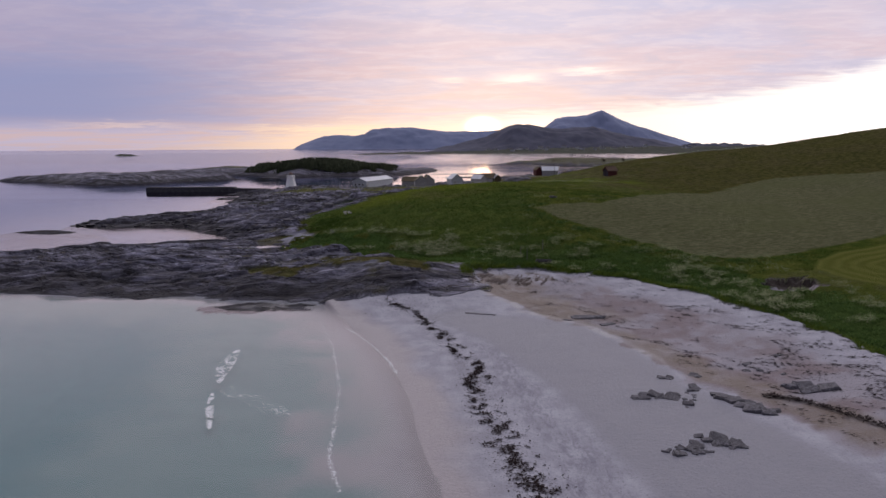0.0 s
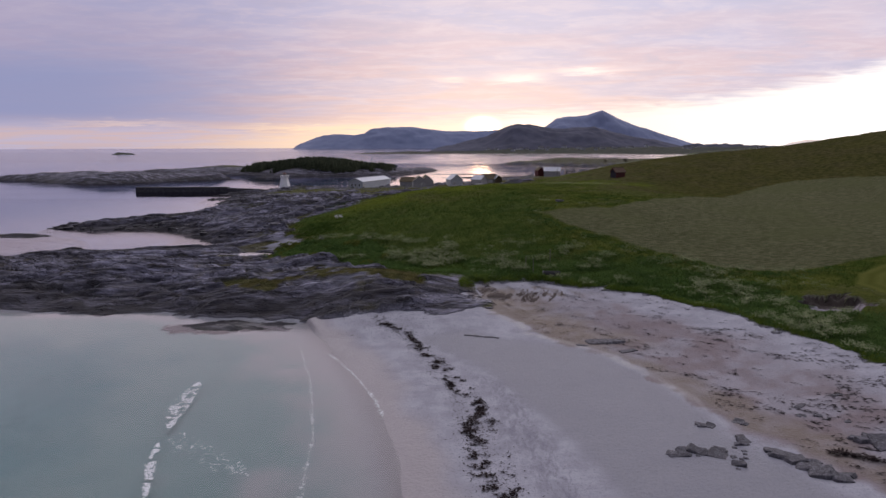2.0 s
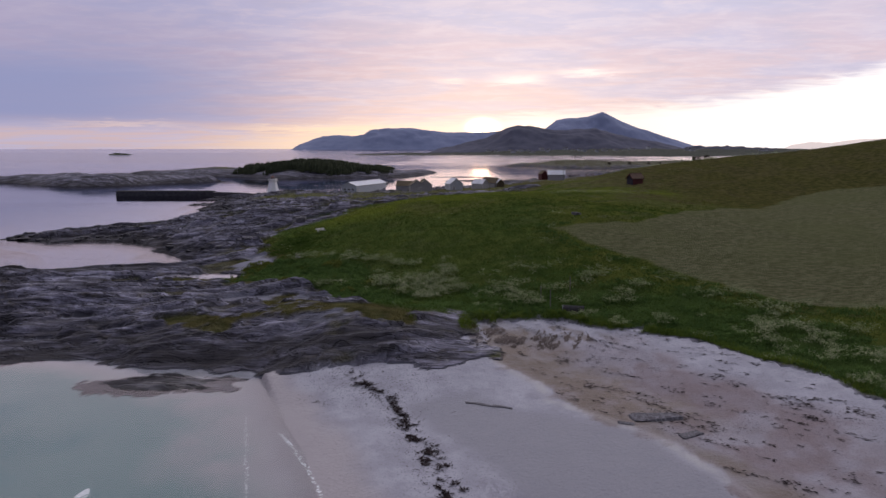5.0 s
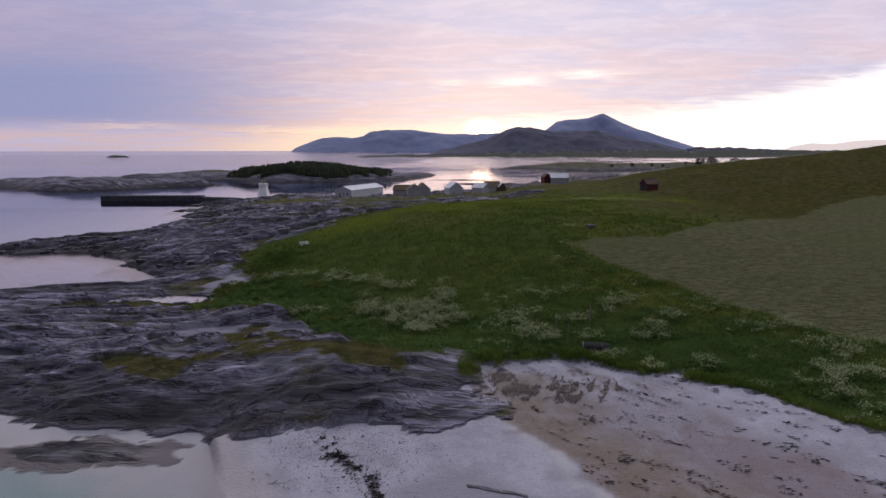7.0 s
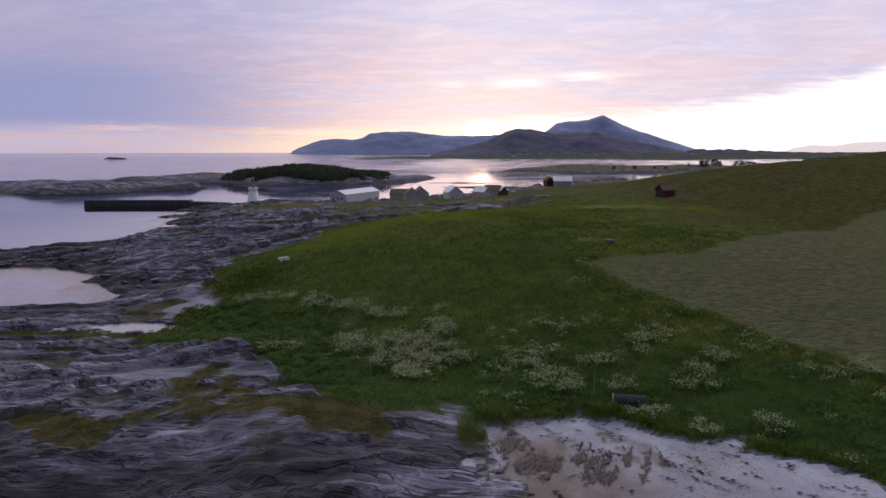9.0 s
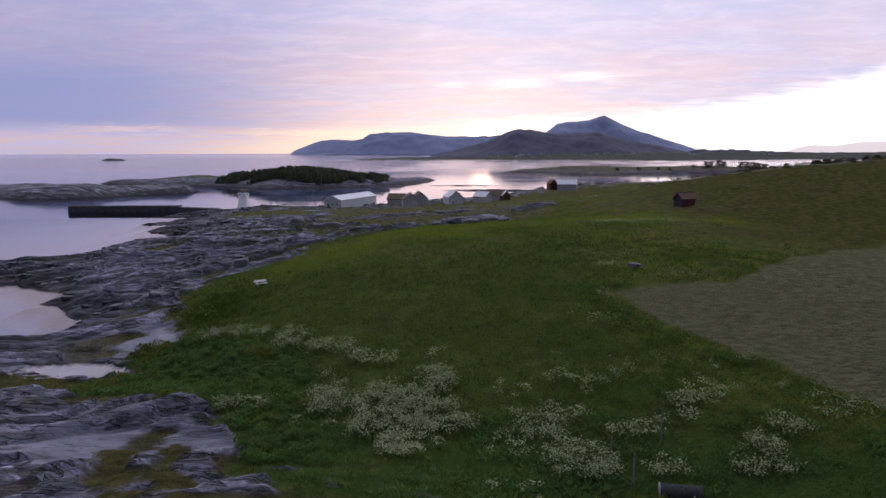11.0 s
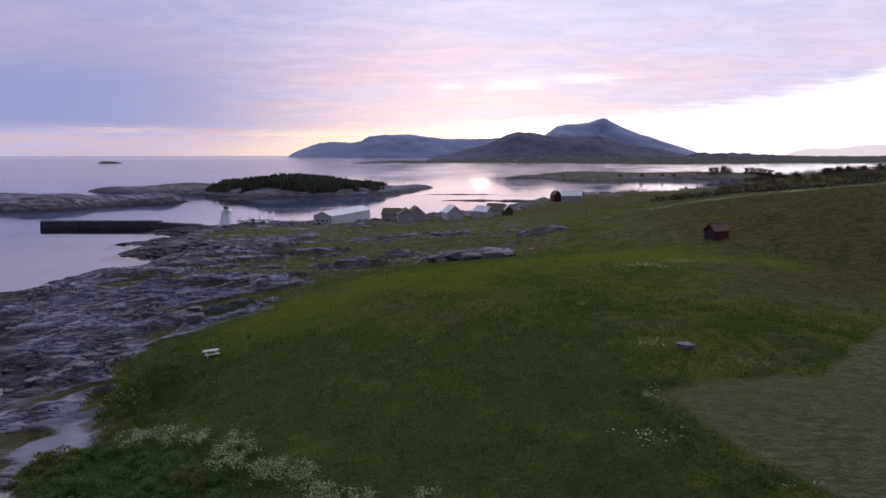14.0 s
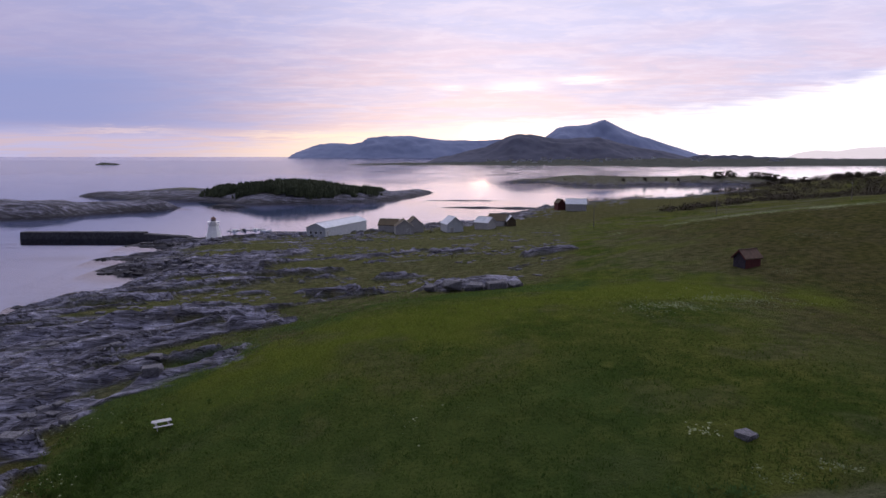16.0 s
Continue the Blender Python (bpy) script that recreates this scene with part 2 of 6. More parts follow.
GRASS_EDGE = [(49, 60), (48.9, 87), (47, 97.5), (42.9, 108), (38, 120.5), (33.9, 125), (31, 131), (27, 132.8), (22.5, 134.7), (18.2, 136.3), (16.5, 139), (13, 137.7),
              (9, 138.3), (4.9, 135.7), (2.7, 132), (-2.7, 132.6), (-10.6, 135.3), (-13.7, 137), (-15.8, 142), (-16, 147.6), (-21, 156), (-31, 157.5), (-34, 165),
              (-33, 182), (-39, 188), (-42, 194), (-42, 200), (-39, 205), (-35, 208.5), (-27, 213), (-22, 221), (-17, 234), (-10, 244), (0, 250)]
MEADOW = [(60, -400)] + GRASS_EDGE + [(16, 258), (26, 300), (40, 420), (300, 700), (4900, 700), (4900, -400)]
BEACH = [(-70, -400), (-70, 108), (-40, 116), (-24, 121.5), (-18.5, 121.5), (-13.6, 123), (-6.9, 122.9), (-1.7, 122.8), (3.2, 122.6), (6.4, 124.8), (7.0, 127.6), (4.4, 131)] + GRASS_EDGE[13::-1] + [(60, -400)]
FLAT_EDGE = [(6.2, 126.3), (8.4, 122.7), (11.5, 119.5), (12.2, 114.5), (16.5, 110), (20.6, 105.5), (24.6, 96), (26.4, 91), (28, 84), (31, 78), (36, 68), (42, 50)]
STREAM = [(4.5, 129.5), (8.5, 126), (12.4, 120.8), (15.6, 114), (23.9, 101.2), (29.2, 87.4), (33.5, 79.8), (38.3, 70.7), (44, 55)]
DAMP_FLAT = [(-2, 113.5), (4.6, 116.8), (8.9, 112.7), (15, 109.8), (19.6, 106.1), (24.3, 95.8), (25.7, 91.2), (27, 82), (32, 72), (40, 48), (20, 48), (15.5, 72), (11, 88), (6, 101)]
# rock pools: centre x, y, half sizes, level
POOLS = [(-50, 140.8, 3.6, 1.3, 1.9), (-62.8, 136.6, 3.6, 1.5, 0.75), (-53.6, 133.2, 4.6, 1.2, 0.75), (-42, 170.6, 6.2, 2.8, 2.35), (-43, 135.5, 1.8, 0.8, 1.6), (-72, 142, 3.8, 1.5, 0.95),
         (-66, 148, 2.6, 1.0, 1.2), (-46, 178, 2.2, 1.0, 1.7)]
# leafy weeds between the rocks and the meadow
WEED_BED = [(-38.3, 176.4), (-37.6, 172.5), (-33.3, 168.8), (-38.6, 165.6), (-36, 159), (-26.5, 157.2), (-21.1, 155.8), (-18.5, 153.7), (-15.8, 149.1), (-14, 144), (-6.9, 143.8), (-8.2, 148.8), (-11.3, 153.4), (-13.3, 162.9), (-17.3, 170), (-23, 174), (-27.8, 176.7), (-34.2, 178)]
# turf in the hollows of the headland: a line and its half width
TURF = [([(-24.8, 146.6), (-22, 140), (-18.8, 134.2)], 1.5), ([(-20.8, 147.3), (-18.4, 140), (-16, 137)], 1.2), ([(-36, 137.2), (-31, 134.6), (-27.2, 132.4)], 1.3),
        ([(-27.2, 132.6), (-23.4, 135.2), (-19.1, 134.2), (-14, 134.2)], 1.1), ([(-58, 168), (-46, 166), (-39.3, 164.6), (-30, 163.2)], 2.6), ([(-49, 158.4), (-42, 156.4)], 1.1), ([(-34, 143.6), (-29, 143)], 0.7), ([(-66, 157), (-60, 155)], 1.2)]


def land_zones(x, y):
    """Masks from 0 to 1 for the covers of the ground, and the distances they come from."""
    wob = fbm(x / 7, y / 7, 3, 5)
    coast = signed_distance(MAINLAND, x, y)
    sand_d = signed_distance(BEACH, x, y) + 2.0 * fbm(x / 2.6, y / 2.6, 4, 7, 0.6)
    sand = smooth(-0.22, 0.22, sand_d)
    meadow_d = signed_distance(MEADOW, x, y)
    strip = fbm((x * 0.94 + y * 0.34) / 22, (y * 0.94 - x * 0.34) / 4.5, 4, 12, 0.55)
    heath = smooth(-0.08, 0.10, strip - 0.46 + smooth(8, 55, coast) * 1.15 + 0.30 * smooth(320, 400, y) + 0.25 * smooth(-5, 15, x))
    low = smooth(0.34, 0.55, fbm(x / 11, y / 4.5, 4, 19) - 0.02 + 0.16 * smooth(198, 212, y)) * smooth(4, 14, coast) * smooth(-22, -3, meadow_d) * (y < 240)
    tongue = fbm(x / 2.6, y / 1.6, 4, 15)
    for pts, half in TURF:
        low = np.maximum(low, smooth(0.25, -0.25, line_distance(pts, x, y) - half + 1.1 * tongue))
    heath = heath * smooth(9, 16, coast) * smooth(206, 216, y)
    fray = smooth(6, 2, x) * smooth(168, 158, y)
    grass = np.clip(np.maximum(smooth(-0.8, 0.8, meadow_d + 1.4 * wob + 3.2 * fbm(x / 3.2, y / 2.4, 4, 16, 0.6) * smooth(172, 190, y) + fray * (5.0 * fbm(x / 5, y / 2.8, 4, 14) - 2.2)), np.maximum(heath, low)), 0, 1)
    grass = np.maximum(grass, smooth(-0.5, 0.5, signed_distance(WEED_BED, x, y) + 0.8 * tongue))
    for cx, cy, rx, ry, h in OUTCROPS:
        grass = grass * (1 - smooth(1.1, 0.8, np.hypot((x - cx) / rx, (y - cy) / ry) + 0.35 * wob))
    turf = smooth(-6, -4, meadow_d) * smooth(2.0, 4.5, x) * (y < 150) * smooth(130.5, 132.5, y)
    grass = np.maximum(grass, turf) * (1 - sand)
    rock = np.clip(1 - grass - sand, 0, 1)
    return coast, sand, grass, rock, meadow_d, sand_d


def smooth_slabs(x, y):
    """Where the bedrock lies bare in broad smooth slabs: 0 to 1."""
    first = smooth(1.0, -1.0, np.hypot((x + 36.5) / 6.5, (y - 180) / 5.5) * 4 - 4)
    ragged = 0.9 * fbm(x / 5, y / 2.4, 3, 45)
    second = 0.8 * smooth(0.8, -0.8, np.hypot((x + 27.5) / 9.5, (y - 148.8) / 3.2) * 3 - 3 + ragged)
    third = 0.7 * smooth(0.8, -0.8, np.hypot((x + 13.5) / 4.0, (y - 132.6) / 1.7) * 3 - 3 + ragged)
    return np.maximum(first, np.maximum(second, third))


def tilted_beds(u, v, period, face, seed):
    """Saw-toothed ledges across v, of uneven height along u: 0 at the foot of each, up to 1 at its lip."""
    s = v / period + 0.5 * fbm(u / (period * 6), v / (period * 2.5), 2, seed)
    k = np.floor(s)
    f = s - k
    lip = 0.15 + 0.85 * value_noise(u / (period * 3.6), k * 7.31, seed + 40)
    return lip * (smooth(0, face, f) - f)


def land_height(x, y):
    coast, sand, grass, rock, meadow_d, sand_d = land_zones(x, y)
    d = coast + (fbm(x / 9, y / 9, 4, 5) * 1.5 + 1.2 * fbm(x / 3.4, y / 2.4, 3, 6)) * (1 - sand)
    body = 0.0
    for cx, cy, sx, sy, h in HILLS_NEAR + HILLS_FAR:
        body = body + h * np.exp(-((x - cx) / sx) ** 2 - ((y - cy) / sy) ** 2)
    # bedrock: tilted beds, each a steep face towards the south and a long back that dips away north
    u, v = (x * 0.94 + y * 0.34), (y * 0.94 - x * 0.34)
    bend = 3.0 * fbm(x / 24, y / 24, 3, 21) + 0.4 * fbm(x / 6, y / 6, 3, 20)
    rise = smooth(190, 260, y)
    flat_slab = smooth_slabs(x, y)
    beds = 1.7 * tilted_beds(u, v + bend, 8.0, 0.08, 22) + 0.9 * tilted_beds(u, v + bend, 3.3, 0.14, 23) + 0.42 * tilted_beds(u, v + bend, 1.7, 0.24, 24)
    back = 1 - np.abs(fbm(u / 24, (v + 0.5 * bend) / 9, 3, 26, 0.45)) * 1.6
    crack = smooth(0.07, 0.0, np.abs(fbm((u + 0.6 * v) / 5, (v - 0.3 * u) / 9, 3, 29, 0.5))) * smooth(0.0, 0.5, fbm(x / 10, y / 10, 2, 27))
    relief = ((1.0 + 0.1 * rise) * beds + 0.8 * (back - 0.7) - 0.45 * crack + 0.10 * fbm(x / 2.2, y / 2.2, 3, 33)) * rock ** 1.5 * smooth(0, 5, d) * (1 - 0.9 * flat_slab) * smooth(3, -3, x - 0.2 * (y - 132)) ** (y < 150)
    inland = body * (1 - np.exp(-np.maximum(d, 0) / 5.5)) + relief + grass * 0.25 * fbm(x / 6, y / 6, 3, 31)
    for cx, cy, rx, ry, h in OUTCROPS:
        inland = inland + h * smooth(1.2, 0.5, np.hypot((x - cx) / rx, (y - cy) / ry) + 0.25 * fbm(x / 2, y / 2, 3, 35))
    edge = line_distance(GRASS_EDGE, x, y)
    shelf = np.minimum(np.maximum(coast, 0) * 0.035, 1.0)
    beach = np.maximum(shelf, 2.8 - 0.13 * edge) + 0.03 * fbm(x / 4, y / 4, 3, 37)
    w = smooth(-1.6, 1.2, sand_d) * (y < 142)
    land = inland * (1 - w) + beach * w
    bed = -np.minimum(np.abs(coast) * (0.03 + 0.07 * smooth(-22, -60, x) + 0.25 * smooth(128, 150, y)), 2.2 + 6 * smooth(140, 260, y))
    bed = bed + 0.15 * fbm(x / 5, y / 5, 3, 41) * smooth(0, -9, coast)
    z = np.where(d > 0, land + 0.004, bed)
    for cx, cy, rx, ry, level in POOLS:
        near = (np.abs(x - cx) < rx * 2.2) & (np.abs(y - cy) < ry * 2.8)
        if near.any():
            xs, ys = x[near], y[near]
            q = np.hypot((xs - cx) / rx, (ys - cy) / ry) + 0.35 * fbm(xs / 1.6, ys / 1.1, 3, 43)
            bowl = smooth(1.9, 1.0, q)
            basin = smooth(1.16, 0.90, q)
            z[near] = (level - 0.3) * basin + (z[near] * (1 - bowl) + (level + 0.12) * bowl) * (1 - basin)
    # islets and far shores
    for pts, height, slope, seed in ((SPIT, 7.0, 14, 51), (WOODED_ISLAND, 9.0, 22, 53), (BARE_ISLAND, 8.5, 14, 57), (FAR_SHORE, 18.0, 120, 59)):
        near = (x > min(p[0] for p in pts) - 60) & (x < max(p[0] for p in pts) + 60) & (y > min(p[1] for p in pts) - 60) & (y < max(p[1] for p in pts) + 60)
        if near.any():
            xs, ys = x[near], y[near]
            di = signed_distance(pts, xs, ys) + 6 * fbm(xs / 30, ys / 30, 4, seed)
            zi = np.where(di > 0, height * (1 - np.exp(-np.maximum(di, 0) / slope)) * (1 + 0.35 * fbm(xs / 40, ys / 22, 4, seed + 1)) + 0.05, np.maximum(di * 0.3, -6))
            z[near] = np.maximum(z[near], zi)
    for cx, cy, rx, ry, h in SKERRIES:
        near = (np.abs(x - cx) < rx * 2) & (np.abs(y - cy) < ry * 2)
        if near.any():
            xs, ys = x[near], y[near]
            q = ((xs - cx) / rx) ** 2 + ((ys - cy) / ry) ** 2 + 0.5 * fbm(xs / rx * 3, ys / ry * 3, 3, 61)
            z[near] = np.maximum(z[near], h * (1 - q))
    return z


# ---- materials ----
def material(name, build):
    m = bpy.data.materials.new(name)
    m.use_nodes = True
    t = m.node_tree
    t.nodes.clear()
    o = t.nodes.new("ShaderNodeOutputMaterial")
    link(t, build(t), o.inputs[0])
    return m


def place(t, scale=(1, 1, 1), turn=0.0):
    g = t.nodes.new("ShaderNodeNewGeometry")
    mp = t.nodes.new("ShaderNodeMapping")
    mp.inputs["Scale"].default_value, mp.inputs["Rotation"].default_value = scale, (0, 0, radians(turn))
    link(t, g.outputs["Position"], mp.inputs[0])
    return mp.outputs[0]


def noise_at(t, vec, scale, detail=4.0, rough=0.55, twist=0.0):
    n = node(t, "ShaderNodeTexNoise", Scale=scale, Detail=detail, Roughness=rough, Distortion=twist)
    link(t, vec, n.inputs["Vector"])
    return n.outputs[0]


def surface(t, color, rough=0.8, metal=0.0, height=None, depth=0.05, spec=0.5):
    p = t.nodes.new("ShaderNodeBsdfPrincipled")
    for key, v in (("Base Color", color), ("Roughness", rough), ("Metallic", metal), ("Specular IOR Level", spec)):
        if isinstance(v, tuple):
            p.inputs[key].default_value = (*v, 1.0)
        elif isinstance(v, (int, float)):
            p.inputs[key].default_value = v
        else:
            link(t, v, p.inputs[key])
    if height is not None:
        b = node(t, "ShaderNodeBump", Strength=1.0, Distance=depth)
        link(t, height, b.inputs["Height"])
        link(t, b.outputs[0], p.inputs["Normal"])
    return p.outputs[0]


def zone(t, name):
    a = t.nodes.new("ShaderNodeAttribute")
    a.attribute_name = name
    return a.outputs["Fac"]


def ground_shader(t):
    pos = place(t)
    grain, mid, wide = noise_at(t, pos, 3.0, 6.0, 0.65), noise_at(t, pos, 0.35, 5.0, 0.6), noise_at(t, pos, 0.06, 4.0, 0.55)
    # bedrock in thin tilted beds with dark cracks and joints
    bed = noise_at(t, place(t, (0.16, 0.62, 0.6), -20), 0.7, 8.0, 0.62, 0.45)
    thin = noise_at(t, place(t, (0.14, 2.2, 2.0), -20), 1.0, 6.0, 0.62, 0.5)
    seam = noise_at(t, place(t, (0.14, 0.75, 0.5), -22), 0.75, 4.0, 0.55, 0.6)
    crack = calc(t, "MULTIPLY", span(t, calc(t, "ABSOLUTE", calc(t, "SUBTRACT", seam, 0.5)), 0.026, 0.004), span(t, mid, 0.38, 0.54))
    # the beds themselves: terraces, with shade painted dark at the foot of each step
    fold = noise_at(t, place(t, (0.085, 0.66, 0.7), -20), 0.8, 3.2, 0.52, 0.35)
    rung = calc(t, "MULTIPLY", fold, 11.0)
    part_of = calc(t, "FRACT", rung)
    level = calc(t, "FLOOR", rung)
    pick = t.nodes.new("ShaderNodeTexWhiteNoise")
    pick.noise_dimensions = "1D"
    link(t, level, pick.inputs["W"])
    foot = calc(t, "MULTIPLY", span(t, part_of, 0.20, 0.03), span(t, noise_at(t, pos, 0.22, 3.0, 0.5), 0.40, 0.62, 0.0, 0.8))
    tone = calc(t, "ADD", calc(t, "MULTIPLY", bed, 0.68), calc(t, "MULTIPLY", thin, 0.32))
    tone = calc(t, "ADD", tone, calc(t, "MULTIPLY", calc(t, "SUBTRACT", noise_at(t, place(t, (0.5, 1.0, 1.0), -20), 0.13, 4.0, 0.6, 0.6), 0.50), 0.22))
    tone = calc(t, "ADD", tone, calc(t, "MULTIPLY", calc(t, "SUBTRACT", pick.outputs["Value"], 0.5), 0.08))
    # from here on crack also holds the shade painted at the ledge feet
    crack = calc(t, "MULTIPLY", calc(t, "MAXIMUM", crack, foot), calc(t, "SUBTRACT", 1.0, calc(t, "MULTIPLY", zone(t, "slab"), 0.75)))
    rock = ramp(t, tone, [(0.38, (0.028, 0.026, 0.036)), (0.45, (0.075, 0.072, 0.096)), (0.53, (0.170, 0.165, 0.216)), (0.66, (0.43, 0.42, 0.53))])
    rock = blend(t, span(t, grain, 0.36, 0.58, 0.40, 0.0), rock, (0.060, 0.056, 0.062))
    rock = blend(t, calc(t, "MULTIPLY", span(t, mid, 0.56, 0.70), 0.55), rock, (0.105, 0.085, 0.055))
    rock = blend(t, calc(t, "MULTIPLY", span(t, noise_at(t, place(t, (0.6, 1.0, 1.0), 10), 0.5, 5.0, 0.65, 0.8), 0.58, 0.70), 0.45), rock, (0.36, 0.35, 0.37))
    rock = blend(t, zone(t, "slab"), rock, blend(t, bed, (0.12, 0.122, 0.155), (0.20, 0.203, 0.25)))
    tide = zone(t, "tide")
    rock = blend(t, calc(t, "MULTIPLY", tide, span(t, tone, 0.62, 0.40, 0.72, 0.98)), rock, blend(t, mid, (0.014, 0.013, 0.017), (0.038, 0.034, 0.036)))
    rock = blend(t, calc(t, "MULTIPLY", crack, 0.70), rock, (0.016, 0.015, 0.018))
    sand = blend(t, span(t, mid, 0.35, 0.65), (0.281, 0.279, 0.320), (0.364, 0.363, 0.410))
    sand = blend(t, span(t, grain, 0.52, 0.75, 0.0, 0.4), sand, (0.20, 0.185, 0.20))
    sand = blend(t, calc(t, "MULTIPLY", zone(t, "blush"), span(t, mid, 0.3, 0.65, 0.70, 1.0)), sand, blend(t, grain, (0.155, 0.122, 0.129), (0.235, 0.192, 0.201)))
    damp = zone(t, "damp")
    sand = blend(t, damp, sand, blend(t, mid, (0.184, 0.186, 0.221), (0.223, 0.223, 0.259)))
    sand = blend(t, calc(t, "MULTIPLY", zone(t, "stream"), span(t, mid, 0.25, 0.6, 0.45, 1.0)), sand, blend(t, grain, (0.078, 0.056, 0.042), (0.165, 0.122, 0.094)))
    sand = blend(t, zone(t, "swash"), sand, blend(t, mid, (0.270, 0.246, 0.262), (0.320, 0.296, 0.312)))
    flow = noise_at(t, place(t, (1.0, 0.35, 1.0), -16), 1.7, 6.0, 0.68, 0.5)
    sand = blend(t, calc(t, "MULTIPLY", zone(t, "silt"), span(t, flow, 0.40, 0.62, 0.0, 0.75)), sand, (0.19, 0.185, 0.225))
    speck = noise_at(t, pos, 5.5, 3.0, 0.6)
    sand = blend(t, calc(t, "MULTIPLY", zone(t, "litter"), span(t, speck, 0.58, 0.64)), sand, (0.06, 0.052, 0.055))
    sand = blend(t, calc(t, "MULTIPLY", zone(t, "rim"), span(t, mid, 0.3, 0.6, 0.3, 0.9)), sand, (0.40, 0.385, 0.39))
    sand = blend(t, zone(t, "soil"), sand, (0.030, 0.022, 0.018))
    bedsand = blend(t, zone(t, "deep"), blend(t, zone(t, "shoal"), blend(t, mid, (0.180, 0.268, 0.270), (0.220, 0.308, 0.306)), blend(t, mid, (0.35, 0.332, 0.345), (0.40, 0.38, 0.395))), blend(t, mid, (0.075, 0.195, 0.22), (0.105, 0.235, 0.25)))
    sand = blend(t, zone(t, "under"), sand, bedsand)
    green = blend(t, span(t, wide, 0.36, 0.60), (0.066, 0.103, 0.020), (0.115, 0.140, 0.030))
    green = blend(t, span(t, mid, 0.42, 0.7, 0.0, 0.7), green, (0.185, 0.190, 0.046))
    green = blend(t, span(t, grain, 0.55, 0.3, 0.0, 0.7), green, (0.026, 0.038, 0.011))
    green = blend(t, calc(t, "MULTIPLY", zone(t, "heath"), 0.85), green, blend(t, span(t, noise_at(t, place(t, (0.6, 1.0, 1.0), -12), 0.9, 5.0, 0.65), 0.38, 0.64), (0.081, 0.088, 0.040), (0.183, 0.168, 0.086)))
    green = blend(t, zone(t, "turf"), green, blend(t, span(t, noise_at(t, pos, 0.7, 5.0, 0.65), 0.38, 0.62), (0.050, 0.044, 0.018), (0.115, 0.100, 0.036)))
    # crest holds light painted along the knoll; lush holds some painted shade
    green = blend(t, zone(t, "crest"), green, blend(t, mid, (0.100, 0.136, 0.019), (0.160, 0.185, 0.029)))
    green = blend(t, zone(t, "pale"), green, (0.15, 0.145, 0.10))
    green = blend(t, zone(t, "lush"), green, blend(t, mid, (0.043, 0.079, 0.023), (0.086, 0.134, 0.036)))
    rows = noise_at(t, place(t, (0.55, 1.7, 1.0), 14), 1.3, 7.0, 0.7, 0.3)
    stubble = blend(t, span(t, rows, 0.40, 0.62), (0.112, 0.120, 0.060), (0.210, 0.207, 0.117))
    stubble = blend(t, span(t, wide, 0.4, 0.65, 0.0, 0.5), stubble, (0.150, 0.162, 0.076))
    green = blend(t, zone(t, "mown"), green, stubble)
    green = blend(t, zone(t, "bare"), green, blend(t, calc(t, "ADD", calc(t, "MULTIPLY", zone(t, "ring"), 0.75), calc(t, "MULTIPLY", rows, 0.25)), (0.12, 0.135, 0.030), (0.19, 0.20, 0.055)))
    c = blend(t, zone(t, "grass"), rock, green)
    c = blend(t, zone(t, "sand"), c, sand)
    c = blend(t, zone(t, "offshore"), c, (0.12, 0.16, 0.31))
    c = blend(t, zone(t, "far"), c, blend(t, wide, (0.035, 0.042, 0.035), (0.075, 0.078, 0.06)))
    ledges = calc(t, "MULTIPLY", calc(t, "ADD", level, span(t, part_of, 0.0, 0.10)), 0.24)
    stony = calc(t, "SUBTRACT", calc(t, "ADD", ledges, calc(t, "MULTIPLY", thin, 0.30)), calc(t, "MULTIPLY", crack, 0.5))
    stony = calc(t, "MULTIPLY", stony, calc(t, "SUBTRACT", 1.0, calc(t, "MAXIMUM", calc(t, "MULTIPLY", zone(t, "slab"), 0.85), calc(t, "MULTIPLY", tide, 0.5))))
    high = blend(t, zone(t, "sand"), blend(t, zone(t, "grass"), stony, calc(t, "MULTIPLY", grain, 1.2)), calc(t, "MULTIPLY", grain, 0.12))
    wet = calc(t, "MAXIMUM", calc(t, "MAXIMUM", damp, zone(t, "stream")), calc(t, "MULTIPLY", zone(t, "swash"), 1.3))
    gloss = calc(t, "SUBTRACT", 0.88, calc(t, "MULTIPLY", wet, 0.40))
    shine = calc(t, "MULTIPLY", calc(t, "SUBTRACT", 1.0, calc(t, "MULTIPLY", zone(t, "grass"), calc(t, "SUBTRACT", 1.0, zone(t, "sand")))), 0.3)
    return surface(t, c, gloss, 0.0, high, 1.0, shine)


